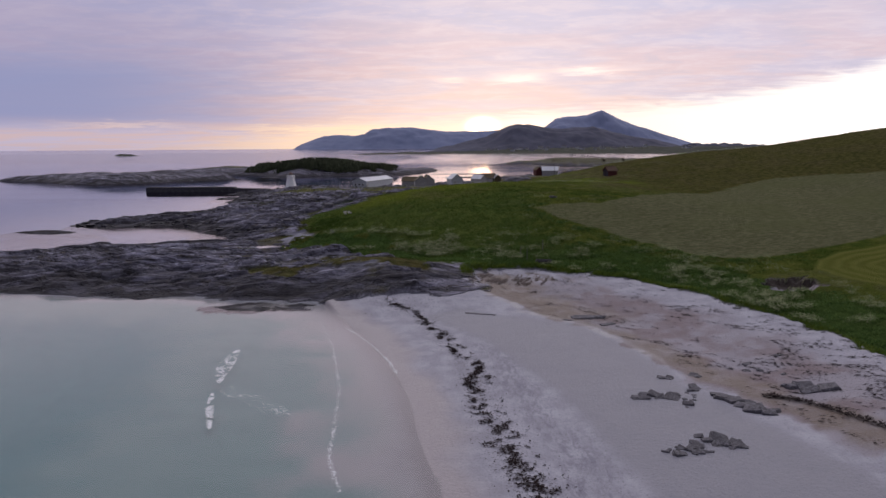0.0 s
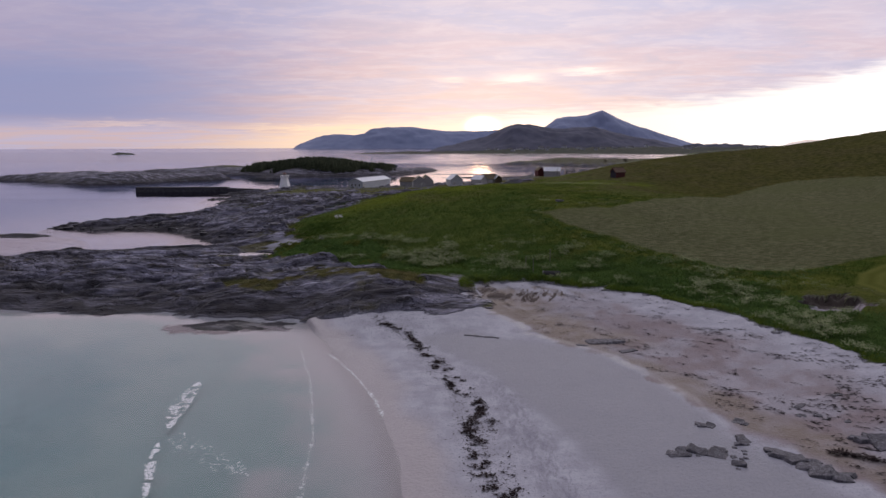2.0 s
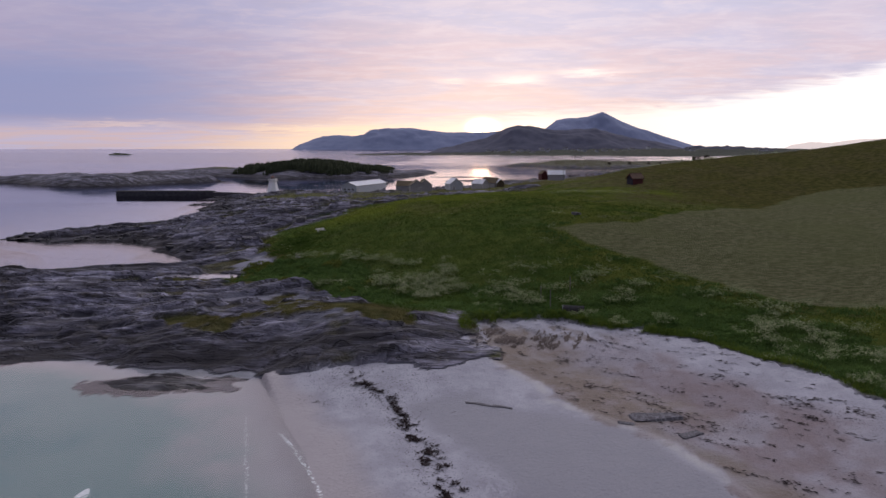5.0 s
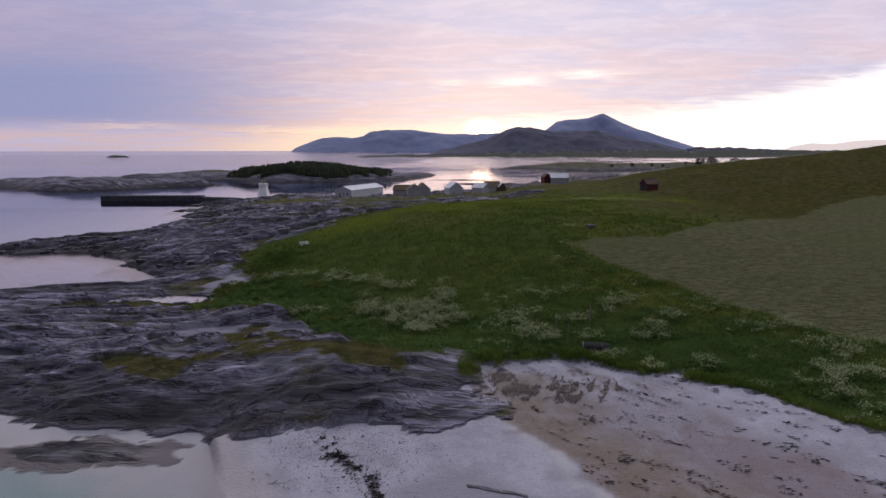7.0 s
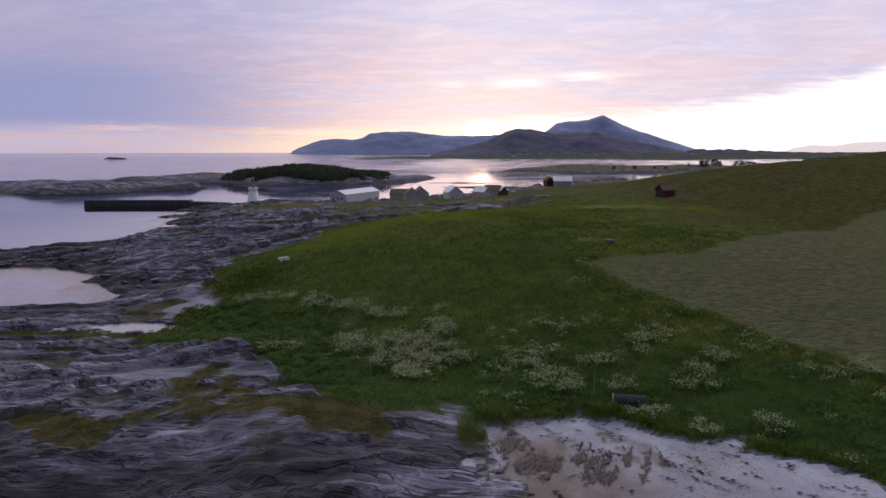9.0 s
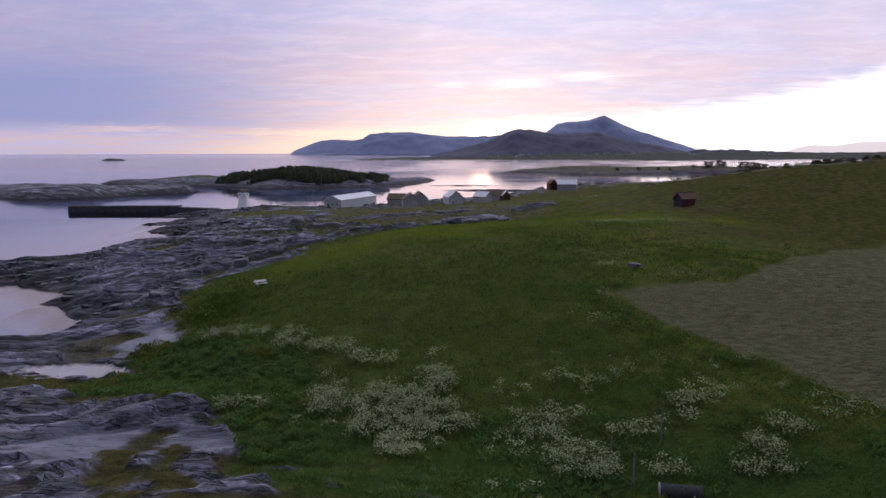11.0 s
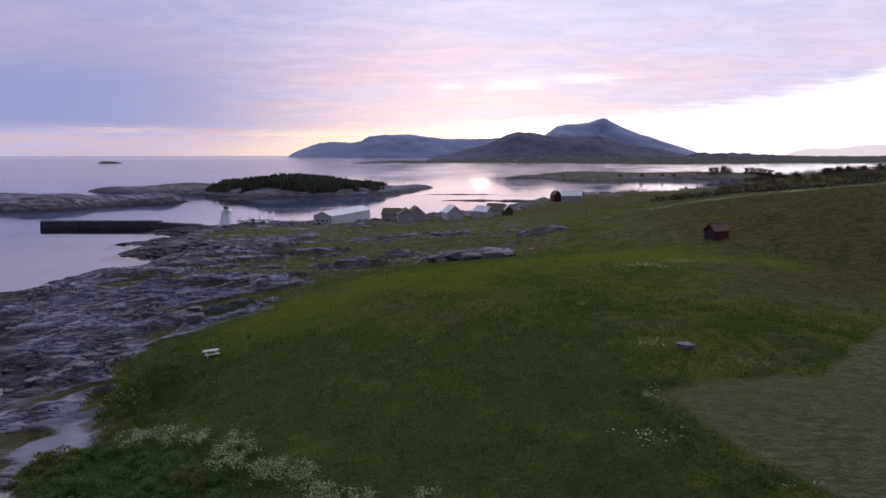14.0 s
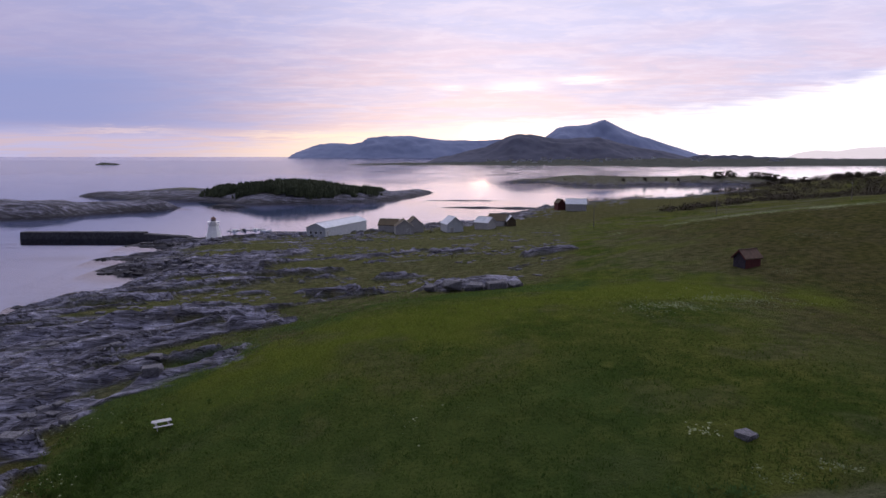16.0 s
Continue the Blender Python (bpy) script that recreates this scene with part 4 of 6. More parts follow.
def gable_house(name, x, y, turn, w, l, h, r, wall_mat, roof_mat, label, category, openings=(), z=None, roof_label="", chimney=False):
    """openings: (kind, face, across, height over ground, width, height) on the face 'front' (-y), 'right' or 'left'."""
    e = tagged(stand(name, x, y, z, turn), label, category)
    part("wall", gable_walls(w, l, h, r), wall_mat, e)
    roof = part("roof", roof_slope(w, l, h, r, -1), roof_mat, e, roof_label)
    part("roof", roof_slope(w, l, h, r, 1), roof_mat, e, roof_label)
    part("ridge_cap", box(0.3, l + 0.74, 0.12, 0, 0, h + r + 0.16), roof_mat, e)
    for face, board in (("front", -1), ("back", 1)):
        for side in (-1, 1):
            run = math.hypot(w / 2, r) + 0.35
            m = Matrix.Translation((0, board * (l / 2 + 0.38), h + r + 0.06)) @ pose(0, 0, 0, 0, side * math.degrees(math.atan2(r, w / 2)), 0)
            part("bargeboard", box(run, 0.05, 0.2, side * run / 2, 0, -0.12, 0.0, m), wall_mat, e)
    for kind, face, across, up, ow, oh in openings:
        m = {"front": pose(across, -l / 2, up), "right": pose(w / 2, across, up, 0, 0, 90), "left": pose(-w / 2, across, up, 0, 0, -90)}[face]
        o = part(kind, box(ow, 0.06, oh, 0, -0.035, 0, 0.0, m), DARK if kind == "window" else GREY_WOOD, e)
        for side in (-1, 1):
            part("frame", box(0.09, 0.1, oh + 0.16, side * (ow / 2 + 0.04), -0.05, -0.08, 0.0, m), WHITE, o)
        part("frame", box(ow, 0.1, 0.09, 0, -0.05, oh, 0.0, m), WHITE, o)
        part("frame", box(ow, 0.1, 0.09, 0, -0.05, -0.09, 0.0, m), WHITE, o)
    if chimney:
        part("chimney", box(0.6, 0.6, 1.2, 0, l * 0.2, h + r - 0.2, 0.03), STONE, e)
    return e


# ---- harbour ----
gable_house("shed", -54.2, 415, -17, 8.2, 36, 3.5, 1.7, PALE_PAINT, METAL_ROOF, "long white boat shed with a pale metal roof", "shed",
            [("window", "front", -2.2, 1.2, 1.0, 0.9), ("window", "front", 0.0, 1.2, 1.0, 0.9), ("door", "right", -16.2, 0.0, 1.4, 2.2), ("window", "front", 2.2, 1.2, 0.9, 0.9)], z=2.9)
gable_house("boathouse", -26.5, 409.5, 10, 7.2, 8, 3.0, 2.6, GREY_WOOD, BROWN_ROOF, "grey boarded boathouse with a brown roof", "boathouse", [("door", "front", 1.6, 0.0, 1.4, 2.1)], z=3.2)
gable_house("boathouse", -23.5, 421, 14, 7.0, 8, 3.2, 2.9, GREY_WOOD, BROWN_ROOF, "weathered boathouse with a brown turf roof", "boathouse", z=2.6)
gable_house("boathouse", -34, 424, 78, 6.5, 8, 2.9, 2.2, GREY_WOOD, BROWN_ROOF, "low boathouse with a dark brown roof", "boathouse", z=2.4)
gable_house("boathouse", -7.5, 415, 22, 6.8, 8, 3.5, 2.7, PALE_PAINT, METAL_ROOF, "pale painted boathouse with a light metal roof", "boathouse", [("door", "front", -1.4, 0.0, 1.5, 2.2)], z=3.3)
gable_house("boathouse", 6.2, 426, 48, 5.2, 7.5, 2.7, 2.1, GREY_WOOD, METAL_ROOF, "small grey boathouse with a light metal roof", "boathouse", z=3.6)
gable_house("boathouse", 12, 436, 66, 6.5, 8, 2.9, 2.5, GREY_WOOD, BROWN_ROOF, "boathouse with a brown turf roof", "boathouse", z=3.4)
gable_house("boathouse", 17.2, 431, 4, 3.6, 5, 2.8, 2.0, BROWN_ROOF, METAL_ROOF, "narrow dark boarded boathouse", "boathouse", z=3.6)
gable_house("house", 57, 520, 84, 7.4, 11, 2.8, 2.6, GREY_WOOD, METAL_ROOF, "grey house with a light metal roof above the bay", "house", [("window", "right", 2.0, 1.0, 1.2, 1.2)], z=4.9)
gable_house("outhouse", 48.5, 523, 20, 4.5, 5, 3.0, 2.0, RED_WOOD, BROWN_ROOF, "small dark outhouse beside the house", "outhouse", z=5.0)
# hut on the meadow
gable_house("hut", 51.0, 257.2, -62, 2.7, 3.7, 1.9, 1.25, RED_WOOD, plain("rusty_roof", (0.075, 0.045, 0.032), (0.12, 0.075, 0.05), 0.9, 2.0), "small red boarded hut with dark gable and rusty roof", "hut", z=14.5)
hut = [o for o in scene.objects if o.name.startswith("hut")][0]
# added dark panel: the shade on the gable, put into a colour
bm = gable_walls(2.66, 0.05, 1.9, 1.23)
bm.transform(Matrix.Translation((0, -1.875, 0)))
part("gable_cladding", bm, plain("gable_shade_boards", (0.020, 0.016, 0.024), (0.040, 0.032, 0.044), 0.85, 2.0), hut, "thin dark panel, the gable's shade put into its colour")


def lighthouse(x, y, z):
    e = tagged(stand("lighthouse", x, y, z), "small white harbour lighthouse with a reddish lantern roof", "lighthouse")
    part("footing", lathe([(2.6, -2.0), (2.5, 0.15), (2.3, 0.2)], 8), STONE, e)
    part("tower", lathe([(2.1, 0.1), (2.0, 0.8), (1.3, 4.3), (1.25, 4.5)], 8), WHITE, e)
    part("gallery", lathe([(1.25, 4.4), (1.6, 4.55), (1.6, 4.72), (1.0, 4.74)], 8), WHITE, e)
    rail = part("railing", lathe([(1.54, 5.35), (1.58, 5.37), (1.58, 5.42), (1.54, 5.42)], 16), WHITE, e)
    for k in range(8):
        a = k * math.pi / 4
        part("post", box(0.06, 0.06, 0.7, 1.54 * math.cos(a), 1.54 * math.sin(a), 4.68), WHITE, rail)
    part("drum", lathe([(0.95, 4.7), (0.95, 5.5)], 8), WHITE, e)
    part("lantern", lathe([(0.62, 5.5), (0.62, 6.25)], 8), plain("lantern_glass", (0.10, 0.08, 0.08), (0.16, 0.12, 0.11), 0.3, 2.0), e)
    part("lantern_roof", lathe([(0.8, 6.2), (0.72, 6.32), (0.15, 6.8), (0.1, 6.85)], 8), plain("lantern_red", (0.10, 0.04, 0.035), (0.15, 0.06, 0.045), 0.6, 2.0), e, "reddish cone roof")
    part("finial", lathe([(0.08, 6.8), (0.14, 6.95), (0.04, 7.1), (0.03, 7.6)], 8), PIER_STONE, e)
    return e


lighthouse(-92.6, 379.6, height_at(-92.6, 379.6) + 0.1).scale = (1.42, 1.42, 1.18)


def breakwater():
    e = tagged(stand("breakwater", 0, 0, 0.0), "dark stone breakwater with a level top running into the sea", "breakwater")
    def wall(x0, x1, y0, y1, top, half, name):
        bm = bmesh.new()
        n = 28
        rows = []
        for k in range(n + 1):
            f = k / n
            x, y = x0 + (x1 - x0) * f, y0 + (y1 - y0) * f
            j = 0.12 * noise.noise((x * 0.35, 0, 3))
            rows.append([bm.verts.new(p) for p in ((x, y - half - 1.0 + 2 * j, -2.5), (x, y - half + j, top - 0.25 + j), (x, y - half + 0.3, top + j), (x, y + half - 0.3, top + j), (x, y + half + j, top - 0.25 + j), (x, y + half + 1.0, -2.5))])
        for a, b in zip(rows, rows[1:]):
            for k in range(5):
                bm.faces.new((a[k], b[k], b[k + 1], a[k + 1]))
        bm.faces.new(rows[0])
        bm.faces.new(rows[-1][::-1])
        bmesh.ops.recalc_face_normals(bm, faces=bm.faces[:])
        return part(name, bm, PIER_STONE, e)
    wall(-185, -134, 411, 413, 2.9, 2.0, "sea_wall")
    wall(-134.2, -113, 413, 405, 2.2, 2.0, "inner_wall")
    wall(-113.2, -95, 405, 383, 2.1, 2.0, "causeway")


breakwater()

# jetty and floating dock behind the lighthouse
def jetty():
    e = tagged(stand("jetty", -80, 432.5, 0.0, 2), "low dark timber jetty on posts", "jetty")
    part("deck", box(19, 2.2, 0.25, 0, 0, 0.75, 0.02), STONE, e)
    for k in range(7):
        for s in (-1, 1):
            part("pile", lathe([(0.14, -5.0), (0.13, 1.0)], 8), STONE, e).location = (-9 + k * 3, s * 0.95, 0)


jetty()


def rowing_boat(x, y, turn, mat, label):
    e = tagged(stand("boat", x, y, 0.05, turn), label, "boat", "boats at the floating dock")
    bm = bmesh.new()
    rows = []
    for k in range(9):
        f = k / 8 * 2 - 1
        half = 0.95 * (1 - abs(f) ** 2.6) + 0.03
        top = 0.6 + 0.3 * f * f
        rows.append([bm.verts.new(p) for p in ((f * 2.7, -half, top), (f * 2.6, -half * 0.75, 0.0), (f * 2.5, 0, -0.2), (f * 2.6, half * 0.75, 0.0), (f * 2.7, half, top),
                                               (f * 2.6, half * 0.86, top - 0.02), (f * 2.4, 0, 0.12), (f * 2.6, -half * 0.86, top - 0.02))])
    for a, b in zip(rows, rows[1:]):
        for k in range(8):
            bm.faces.new((a[k], b[k], b[(k + 1) % 8], a[(k + 1) % 8]))
    bm.faces.new(rows[0])
    bm.faces.new(rows[-1][::-1])
    bmesh.ops.recalc_face_normals(bm, faces=bm.faces[:])
    part("hull", bm, mat, e)
    for f in (-1.0, 0.7):
        part("thwart", box(0.28, 1.5, 0.05, f, 0, 0.42), GREY_WOOD, e)


def floating_dock():
    e = tagged(stand("floating_dock", -103, 446.5, 0.0, 27), "floating dock with short fingers", "dock")
    part("deck", box(17, 1.8, 0.4, 0, 0, -0.1, 0.03), GREY_WOOD, e)
    for k in range(4):
        part("finger", box(0.7, 4.0, 0.35, -7 + k * 4.6, -2.9, -0.1, 0.02), GREY_WOOD, e)
        part("mooring_pile", lathe([(0.12, -5.0), (0.11, 1.5)], 8), STONE, e).location = (-7 + k * 4.6, 1.1, 0)


floating_dock()
for bx, by, bt, bmat, bl in ((-107, 442, 110, WHITE, "small white open boat moored at the dock"), (-103.2, 443.6, 118, STONE, "small dark open boat moored at the dock"), (-98.5, 446, 112, WHITE, "small white open boat moored at the dock"), (-92, 440, 20, WHITE, "small white boat beside the jetty")):
    rowing_boat(bx, by, bt, bmat, bl)


def pole(x, y, tall, lean=0.0):
    e = tagged(stand("utility_pole", x, y, None, 20), "tall grey wooden utility pole", "pole", "utility poles")
    part("shaft", lathe([(0.13, -0.5), (0.08, tall)], 8), POLE_WOOD, e)
    part("crossarm", box(1.5, 0.1, 0.12, 0, -0.13, tall - 0.7, 0.01), POLE_WOOD, e)
    for k in (-0.6, 0.6):
        part("insulator", lathe([(0.05, tall - 0.6), (0.06, tall - 0.45), (0.02, tall - 0.4)], 8), WHITE, e).location = (k, -0.13, 0)


pole(47.3, 400.5, 8.5)
pole(99, 418, 8.0)
pole(163, 440, 8.0)


# picnic table on the meadow above the shore
def picnic_table(x, y, turn):
    wood = plain("sun_bleached_boards", (0.40, 0.39, 0.38), (0.54, 0.53, 0.52), 0.8, 3.0)
    e = tagged(stand("picnic_table", x, y, None, turn), "sun-bleached wooden picnic table with two benches on the grass", "table")
    for k in range(5):
        part("plank", box(1.8, 0.14, 0.045, 0, -0.32 + 0.16 * k, 0.72, 0.006), wood, e)
    for s in (-1, 1):
        bench = part("bench", box(1.8, 0.14, 0.045, 0, s * 0.66, 0.42, 0.006), wood, e)
        part("bench_plank", box(1.8, 0.14, 0.045, 0, s * 0.82, 0.42, 0.006), wood, bench)
    for ex in (-0.6, 0.6):
        part("seat_beam", box(0.06, 1.75, 0.1, ex, 0, 0.32), wood, e)
        part("top_beam", box(0.06, 0.78, 0.08, ex, 0, 0.64), wood, e)
        for s in (-1, 1):
            part("leg", box(0.06, 0.1, 0.86, ex + 0.061, 0, -0.12, 0.0, pose(0, s * 0.5, 0, s * 24, 0, 0)), wood, e)


picnic_table(-28.6, 196.6, 34)


# half-buried pipe, marker posts and pallet by the weeds
def old_pipe(x, y, turn):
    dark = plain("black_plastic", (0.030, 0.030, 0.033), (0.055, 0.053, 0.053), 0.95, 3.0, 0.0, 0.0, (1, 1, 1), 0.1)
    e = tagged(stand("drain_pipe", x, y, None, turn), "dark ribbed drain pipe lying in the tall grass", "pipe")
    lay = Matrix.Translation((0, 0, 0.22)) @ pose(0, 0, 0, 0, 90, 0)
    rings = []
    for k in range(25):
        z = -1.4 + 2.8 * k / 24
        rings.append((0.56 + (0.03 if k % 2 else 0.0), z))
    bm = lathe(rings, 18)
    bm.transform(lay)
    part("barrel", bm, dark, e)
    bm = lathe([(0.6, -1.45), (0.63, -1.45), (0.63, -1.38), (0.6, -1.38)], 18)
    bm.transform(lay)
    part("end_ring", bm, plain("pale_ring", (0.2, 0.2, 0.2), (0.3, 0.3, 0.3), 0.6, 3.0), e, "paler ring round the open end")


old_pipe(18.0, 140.9, -8)
for px, py, ph in ((15.0, 141.9, 2.5), (14.0, 145.0, 1.9), (18.4, 147.9, 2.2)):
    e = tagged(stand("marker_post", px, py), "thin grey wooden post standing in weeds", "post", "posts in the weeds")
    part("shaft", lathe([(0.06, -0.3), (0.05, ph)], 6), POLE_WOOD, e)
    part("cap", lathe([(0.055, ph), (0.02, ph + 0.05)], 6), POLE_WOOD, e)


def pallet(x, y, turn):
    e = tagged(stand("pallet", x, y, height_at(x, y) + 0.15, turn), "pale wooden pallet leaning at the edge of the slab", "pallet")
    tilt = pose(0, 0, 0, -28, 0, 0)
    for k in range(4):
        part("slat", box(0.11, 0.03, 0.85, -0.36 + 0.24 * k, -0.06, -0.1, 0.0, tilt), GREY_WOOD, e)
    for h in (0.05, 0.6):
        part("rail", box(0.95, 0.07, 0.08, 0, 0, h, 0.0, tilt), STONE, e)


pallet(-28.9, 178.3, 10)


# ---- stones, plants, wrack ----
rng = np.random.default_rng(7)


def heights(x, y):
    return land_height(np.asarray(x, float), np.asarray(y, float))


def faces_mesh(name, verts, sizes, mat, smooth_faces=False):
    """A mesh of separate faces: verts (n, k, 3), each row one k-sided face."""
    n, k = verts.shape[:2]
    me = bpy.data.meshes.new(name)
    me.vertices.add(n * k)
    me.vertices.foreach_set("co", verts.astype(np.float32).ravel())
    me.loops.add(n * k)
    me.loops.foreach_set("vertex_index", np.arange(n * k, dtype=np.int32))
    me.polygons.add(n)
    me.polygons.foreach_set("loop_start", np.arange(0, n * k, k, dtype=np.int32))
    me.update(calc_edges=True)
    me.materials.append(mat)
    return new(name, me)


def leaves(base, yaw, lean, length, width, curl=0.15):
    """Diamond leaves: from the base point, leaning out along yaw."""
    dx, dy = np.cos(yaw), np.sin(yaw)
    out = np.stack([dx * np.sin(lean), dy * np.sin(lean), np.cos(lean)], -1)
    side = np.stack([-dy, dx, np.zeros_like(dx)], -1) * (width / 2)[:, None]
    mid = base + out * (length * 0.5)[:, None]
    tip = base + out * length[:, None] - np.array([0, 0, 1.0]) * (curl * length * np.sin(lean))[:, None]
    return np.stack([base, mid + side, tip, mid - side], 1)


def island_shade(name, c0, c1, rough=0.9, spec=0.1, thin=0.0):
    """Small loose pieces of varying tone; thin is the share of light that leaves let through."""
    def build(t):
        g = t.nodes.new("ShaderNodeNewGeometry")
        n = calc(t, "MULTIPLY_ADD", calc(t, "SUBTRACT", noise_at(t, place(t), 0.8, 4.0, 0.6), 0.5), 1.4, calc(t, "MULTIPLY_ADD", calc(t, "SUBTRACT", noise_at(t, place(t, (0.7, 1.0, 1.0), 20), 0.045, 3.0, 0.6), 0.5), 1.5, noise_at(t, place(t), 0.12, 3.0, 0.6)))
        f = calc(t, "ADD", calc(t, "MULTIPLY", g.outputs["Random Per Island"], 0.28), calc(t, "MULTIPLY", n, 0.72), clamp=True)
        color = blend(t, f, c0, c1)
        solid = surface(t, color, rough, 0.0, None, 0.0, spec)
        if not thin:
            return solid
        through_leaf = t.nodes.new("ShaderNodeBsdfTranslucent")
        link(t, color, through_leaf.inputs["Color"])
        mix = node(t, "ShaderNodeMixShader", Fac=thin)
        link(t, solid, mix.inputs[1])
        link(t, through_leaf.outputs[0], mix.inputs[2])
        return mix.outputs[0]
    return material(name, build)


GRASS = island_shade("meadow_grass", (0.054, 0.104, 0.015), (0.149, 0.192, 0.036), thin=0.38)
MEADOW_TUFT = island_shade("olive_tuft", (0.054, 0.083, 0.016), (0.181, 0.196, 0.046), thin=0.38)
CREST_GRASS = island_shade("yellowish_grass", (0.092, 0.145, 0.017), (0.207, 0.248, 0.036), thin=0.38)
RANK_GRASS = island_shade("rank_grass", (0.026, 0.058, 0.010), (0.086, 0.130, 0.024), thin=0.38)
DRY_GRASS = island_shade("dry_grass", (0.060, 0.055, 0.022), (0.15, 0.13, 0.06), thin=0.38)
WEED = island_shade("weed_leaf", (0.037, 0.081, 0.022), (0.127, 0.201, 0.055), thin=0.38)
UMBEL = island_shade("white_umbel", (0.106, 0.136, 0.053), (0.281, 0.306, 0.170))
KELP = island_shade("dried_seaweed", (0.010, 0.007, 0.008), (0.040, 0.028, 0.028), 0.9, 0.08)
WET_SOIL = island_shade("wet_soil", (0.075, 0.060, 0.054), (0.160, 0.132, 0.120))
NEEDLE = island_shade("spruce_needles", (0.018, 0.026, 0.014), (0.070, 0.078, 0.044))
SCRUB_LEAF = island_shade("scrub_leaf", (0.046, 0.040, 0.026), (0.082, 0.068, 0.045))


def scatter(x0, x1, y0, y1, n):
    return rng.uniform(x0, x1, n), rng.uniform(y0, y1, n)


def tufts(name, x, y, blades, low, high, wide, mat, label, category, lean=0.55, spread=0.2, lift=0.0):
    z = heights(x, y) + lift
    base = np.repeat(np.stack([x, y, z - 0.03], -1), blades, 0)
    n = len(base)
    yaw = rng.uniform(0, 2 * np.pi, n)
    r = spread * np.sqrt(rng.uniform(0, 1, n))
    base[:, 0] += r * np.cos(yaw)
    base[:, 1] += r * np.sin(yaw)
    size = np.repeat(rng.uniform(0.7, 1.2, len(x)), blades) * rng.uniform(low, high, n)
    ob = faces_mesh(name, leaves(base, yaw, np.abs(rng.normal(0, lean, n)) + 0.1, size, size * wide), None, mat)
    return tagged(ob, label, category, kind="stuff")


# meadow grass, thick where the camera passes low
gx, gy = scatter(-42, 72, 128, 262, 105000)
zn = land_zones(gx, gy)
field = signed_distance(MOWN_FIELD, gx, gy)
keep = (zn[2] > 0.6) & (field < -0.2) & ((zn[4] > 1.5) | (gy > 205) | (gx > 8)) & (signed_distance(SIDE_FIELD, gx, gy) < 0) & (np.hypot(gx - 53.6, gy - 121) > 5.0) & (rng.uniform(0, 1, len(gx)) < np.clip(1.25 - (gy - 130) / 160 - np.abs(gx) / 140, 0.15, 1)) & (fbm(gx / 3, gy / 3, 3, 81) > -0.45) & (rng.uniform(0, 1, len(gx)) > 0.75 * smooth(28, 44, gx) * smooth(188, 204, gy))
# blades in the crest band carry the same painted light in their colour
brighter = smooth(14, 3, line_distance(crest_line, gx, gy) + 7 * fbm(gx / 6, gy / 6, 4, 73)) > rng.uniform(0.05, 0.9, len(gx))
tufts("crest_grass", gx[keep & brighter], gy[keep & brighter], 3, 0.12, 0.30, 0.26, CREST_GRASS, "yellowish green grass on the knoll's crest, brightened as if lit", "grass", 0.6, 0.22)
keep &= ~brighter
rank_low = keep & (smooth(212, 192, gy - 0.15 * np.abs(gx) + 7 * fbm(gx / 9, gy / 9, 3, 183)) > rng.uniform(0.05, 0.95, len(gx)))
tufts("rank_grass", gx[rank_low], gy[rank_low], 4, 0.14, 0.40, 0.24, RANK_GRASS, "dark rank grass on the lower meadow", "grass", 0.7, 0.25)
keep &= ~rank_low
tufts("meadow_grass", gx[keep], gy[keep], 3, 0.12, 0.32, 0.26, GRASS, "dark green meadow grass with yellowish tufts", "grass", 0.6, 0.22)
# taller clumps and seed heads through the meadow
gx, gy = scatter(-40, 60, 150, 232, 6000)
zn = land_zones(gx, gy)
keep = (zn[2] > 0.7) & (signed_distance(MOWN_FIELD, gx, gy) < -0.4) & (fbm(gx / 2.4, gy / 2.4, 3, 181) + 0.5 * fbm(gx / 14, gy / 14, 2, 182) > 0.12)
tufts("meadow_clumps", gx[keep], gy[keep], 7, 0.25, 0.55, 0.16, MEADOW_TUFT, "taller olive clumps in the meadow grass", "grass", 0.9, 0.35)
# rank strip along the beach and the edge of the mown field
bx, by = scatter(-34, 62, 84, 178, 60000)
zb = land_zones(bx, by)
fb, eb = signed_distance(MOWN_FIELD, bx, by), line_distance(GRASS_EDGE, bx, by)
rank = smooth(20, 8, eb + 5 * fbm(bx / 6, by / 6, 4, 73)) * (by < 178) + 0.6 * smooth(3.0, 0.6, np.abs(fb + 1.8)) * (bx > 14)
keep = (zb[2] > 0.55) & (fb < -0.4) & (zb[4] > np.where(bx < 3, 5.0, 0.3)) & (signed_distance(SIDE_FIELD, bx, by) < 0) & (np.hypot(bx - 53.6, by - 121) > 5.0) & (rng.uniform(0, 1, len(bx)) < rank * 0.9) & (fbm(bx / 2.6, by / 2.0, 3, 83) > -0.05)
tufts("tall_weeds", bx[keep], by[keep], 11, 0.18, 0.52, 0.34, WEED, "lush dark green weeds behind the beach", "weeds", 0.9, 0.5)
# weeds at the foot of the knoll, beside the smooth slab
vx, vy = rng.normal(-32.5, 3.8, 900), rng.normal(188.5, 5.2, 900)
ok = land_zones(vx, vy)[2] > 0.5
tufts("slab_weeds", vx[ok], vy[ok], 11, 0.15, 0.5, 0.30, RANK_GRASS, "dark leafy weeds at the edge of the rocks", "weeds", 0.9, 0.5)
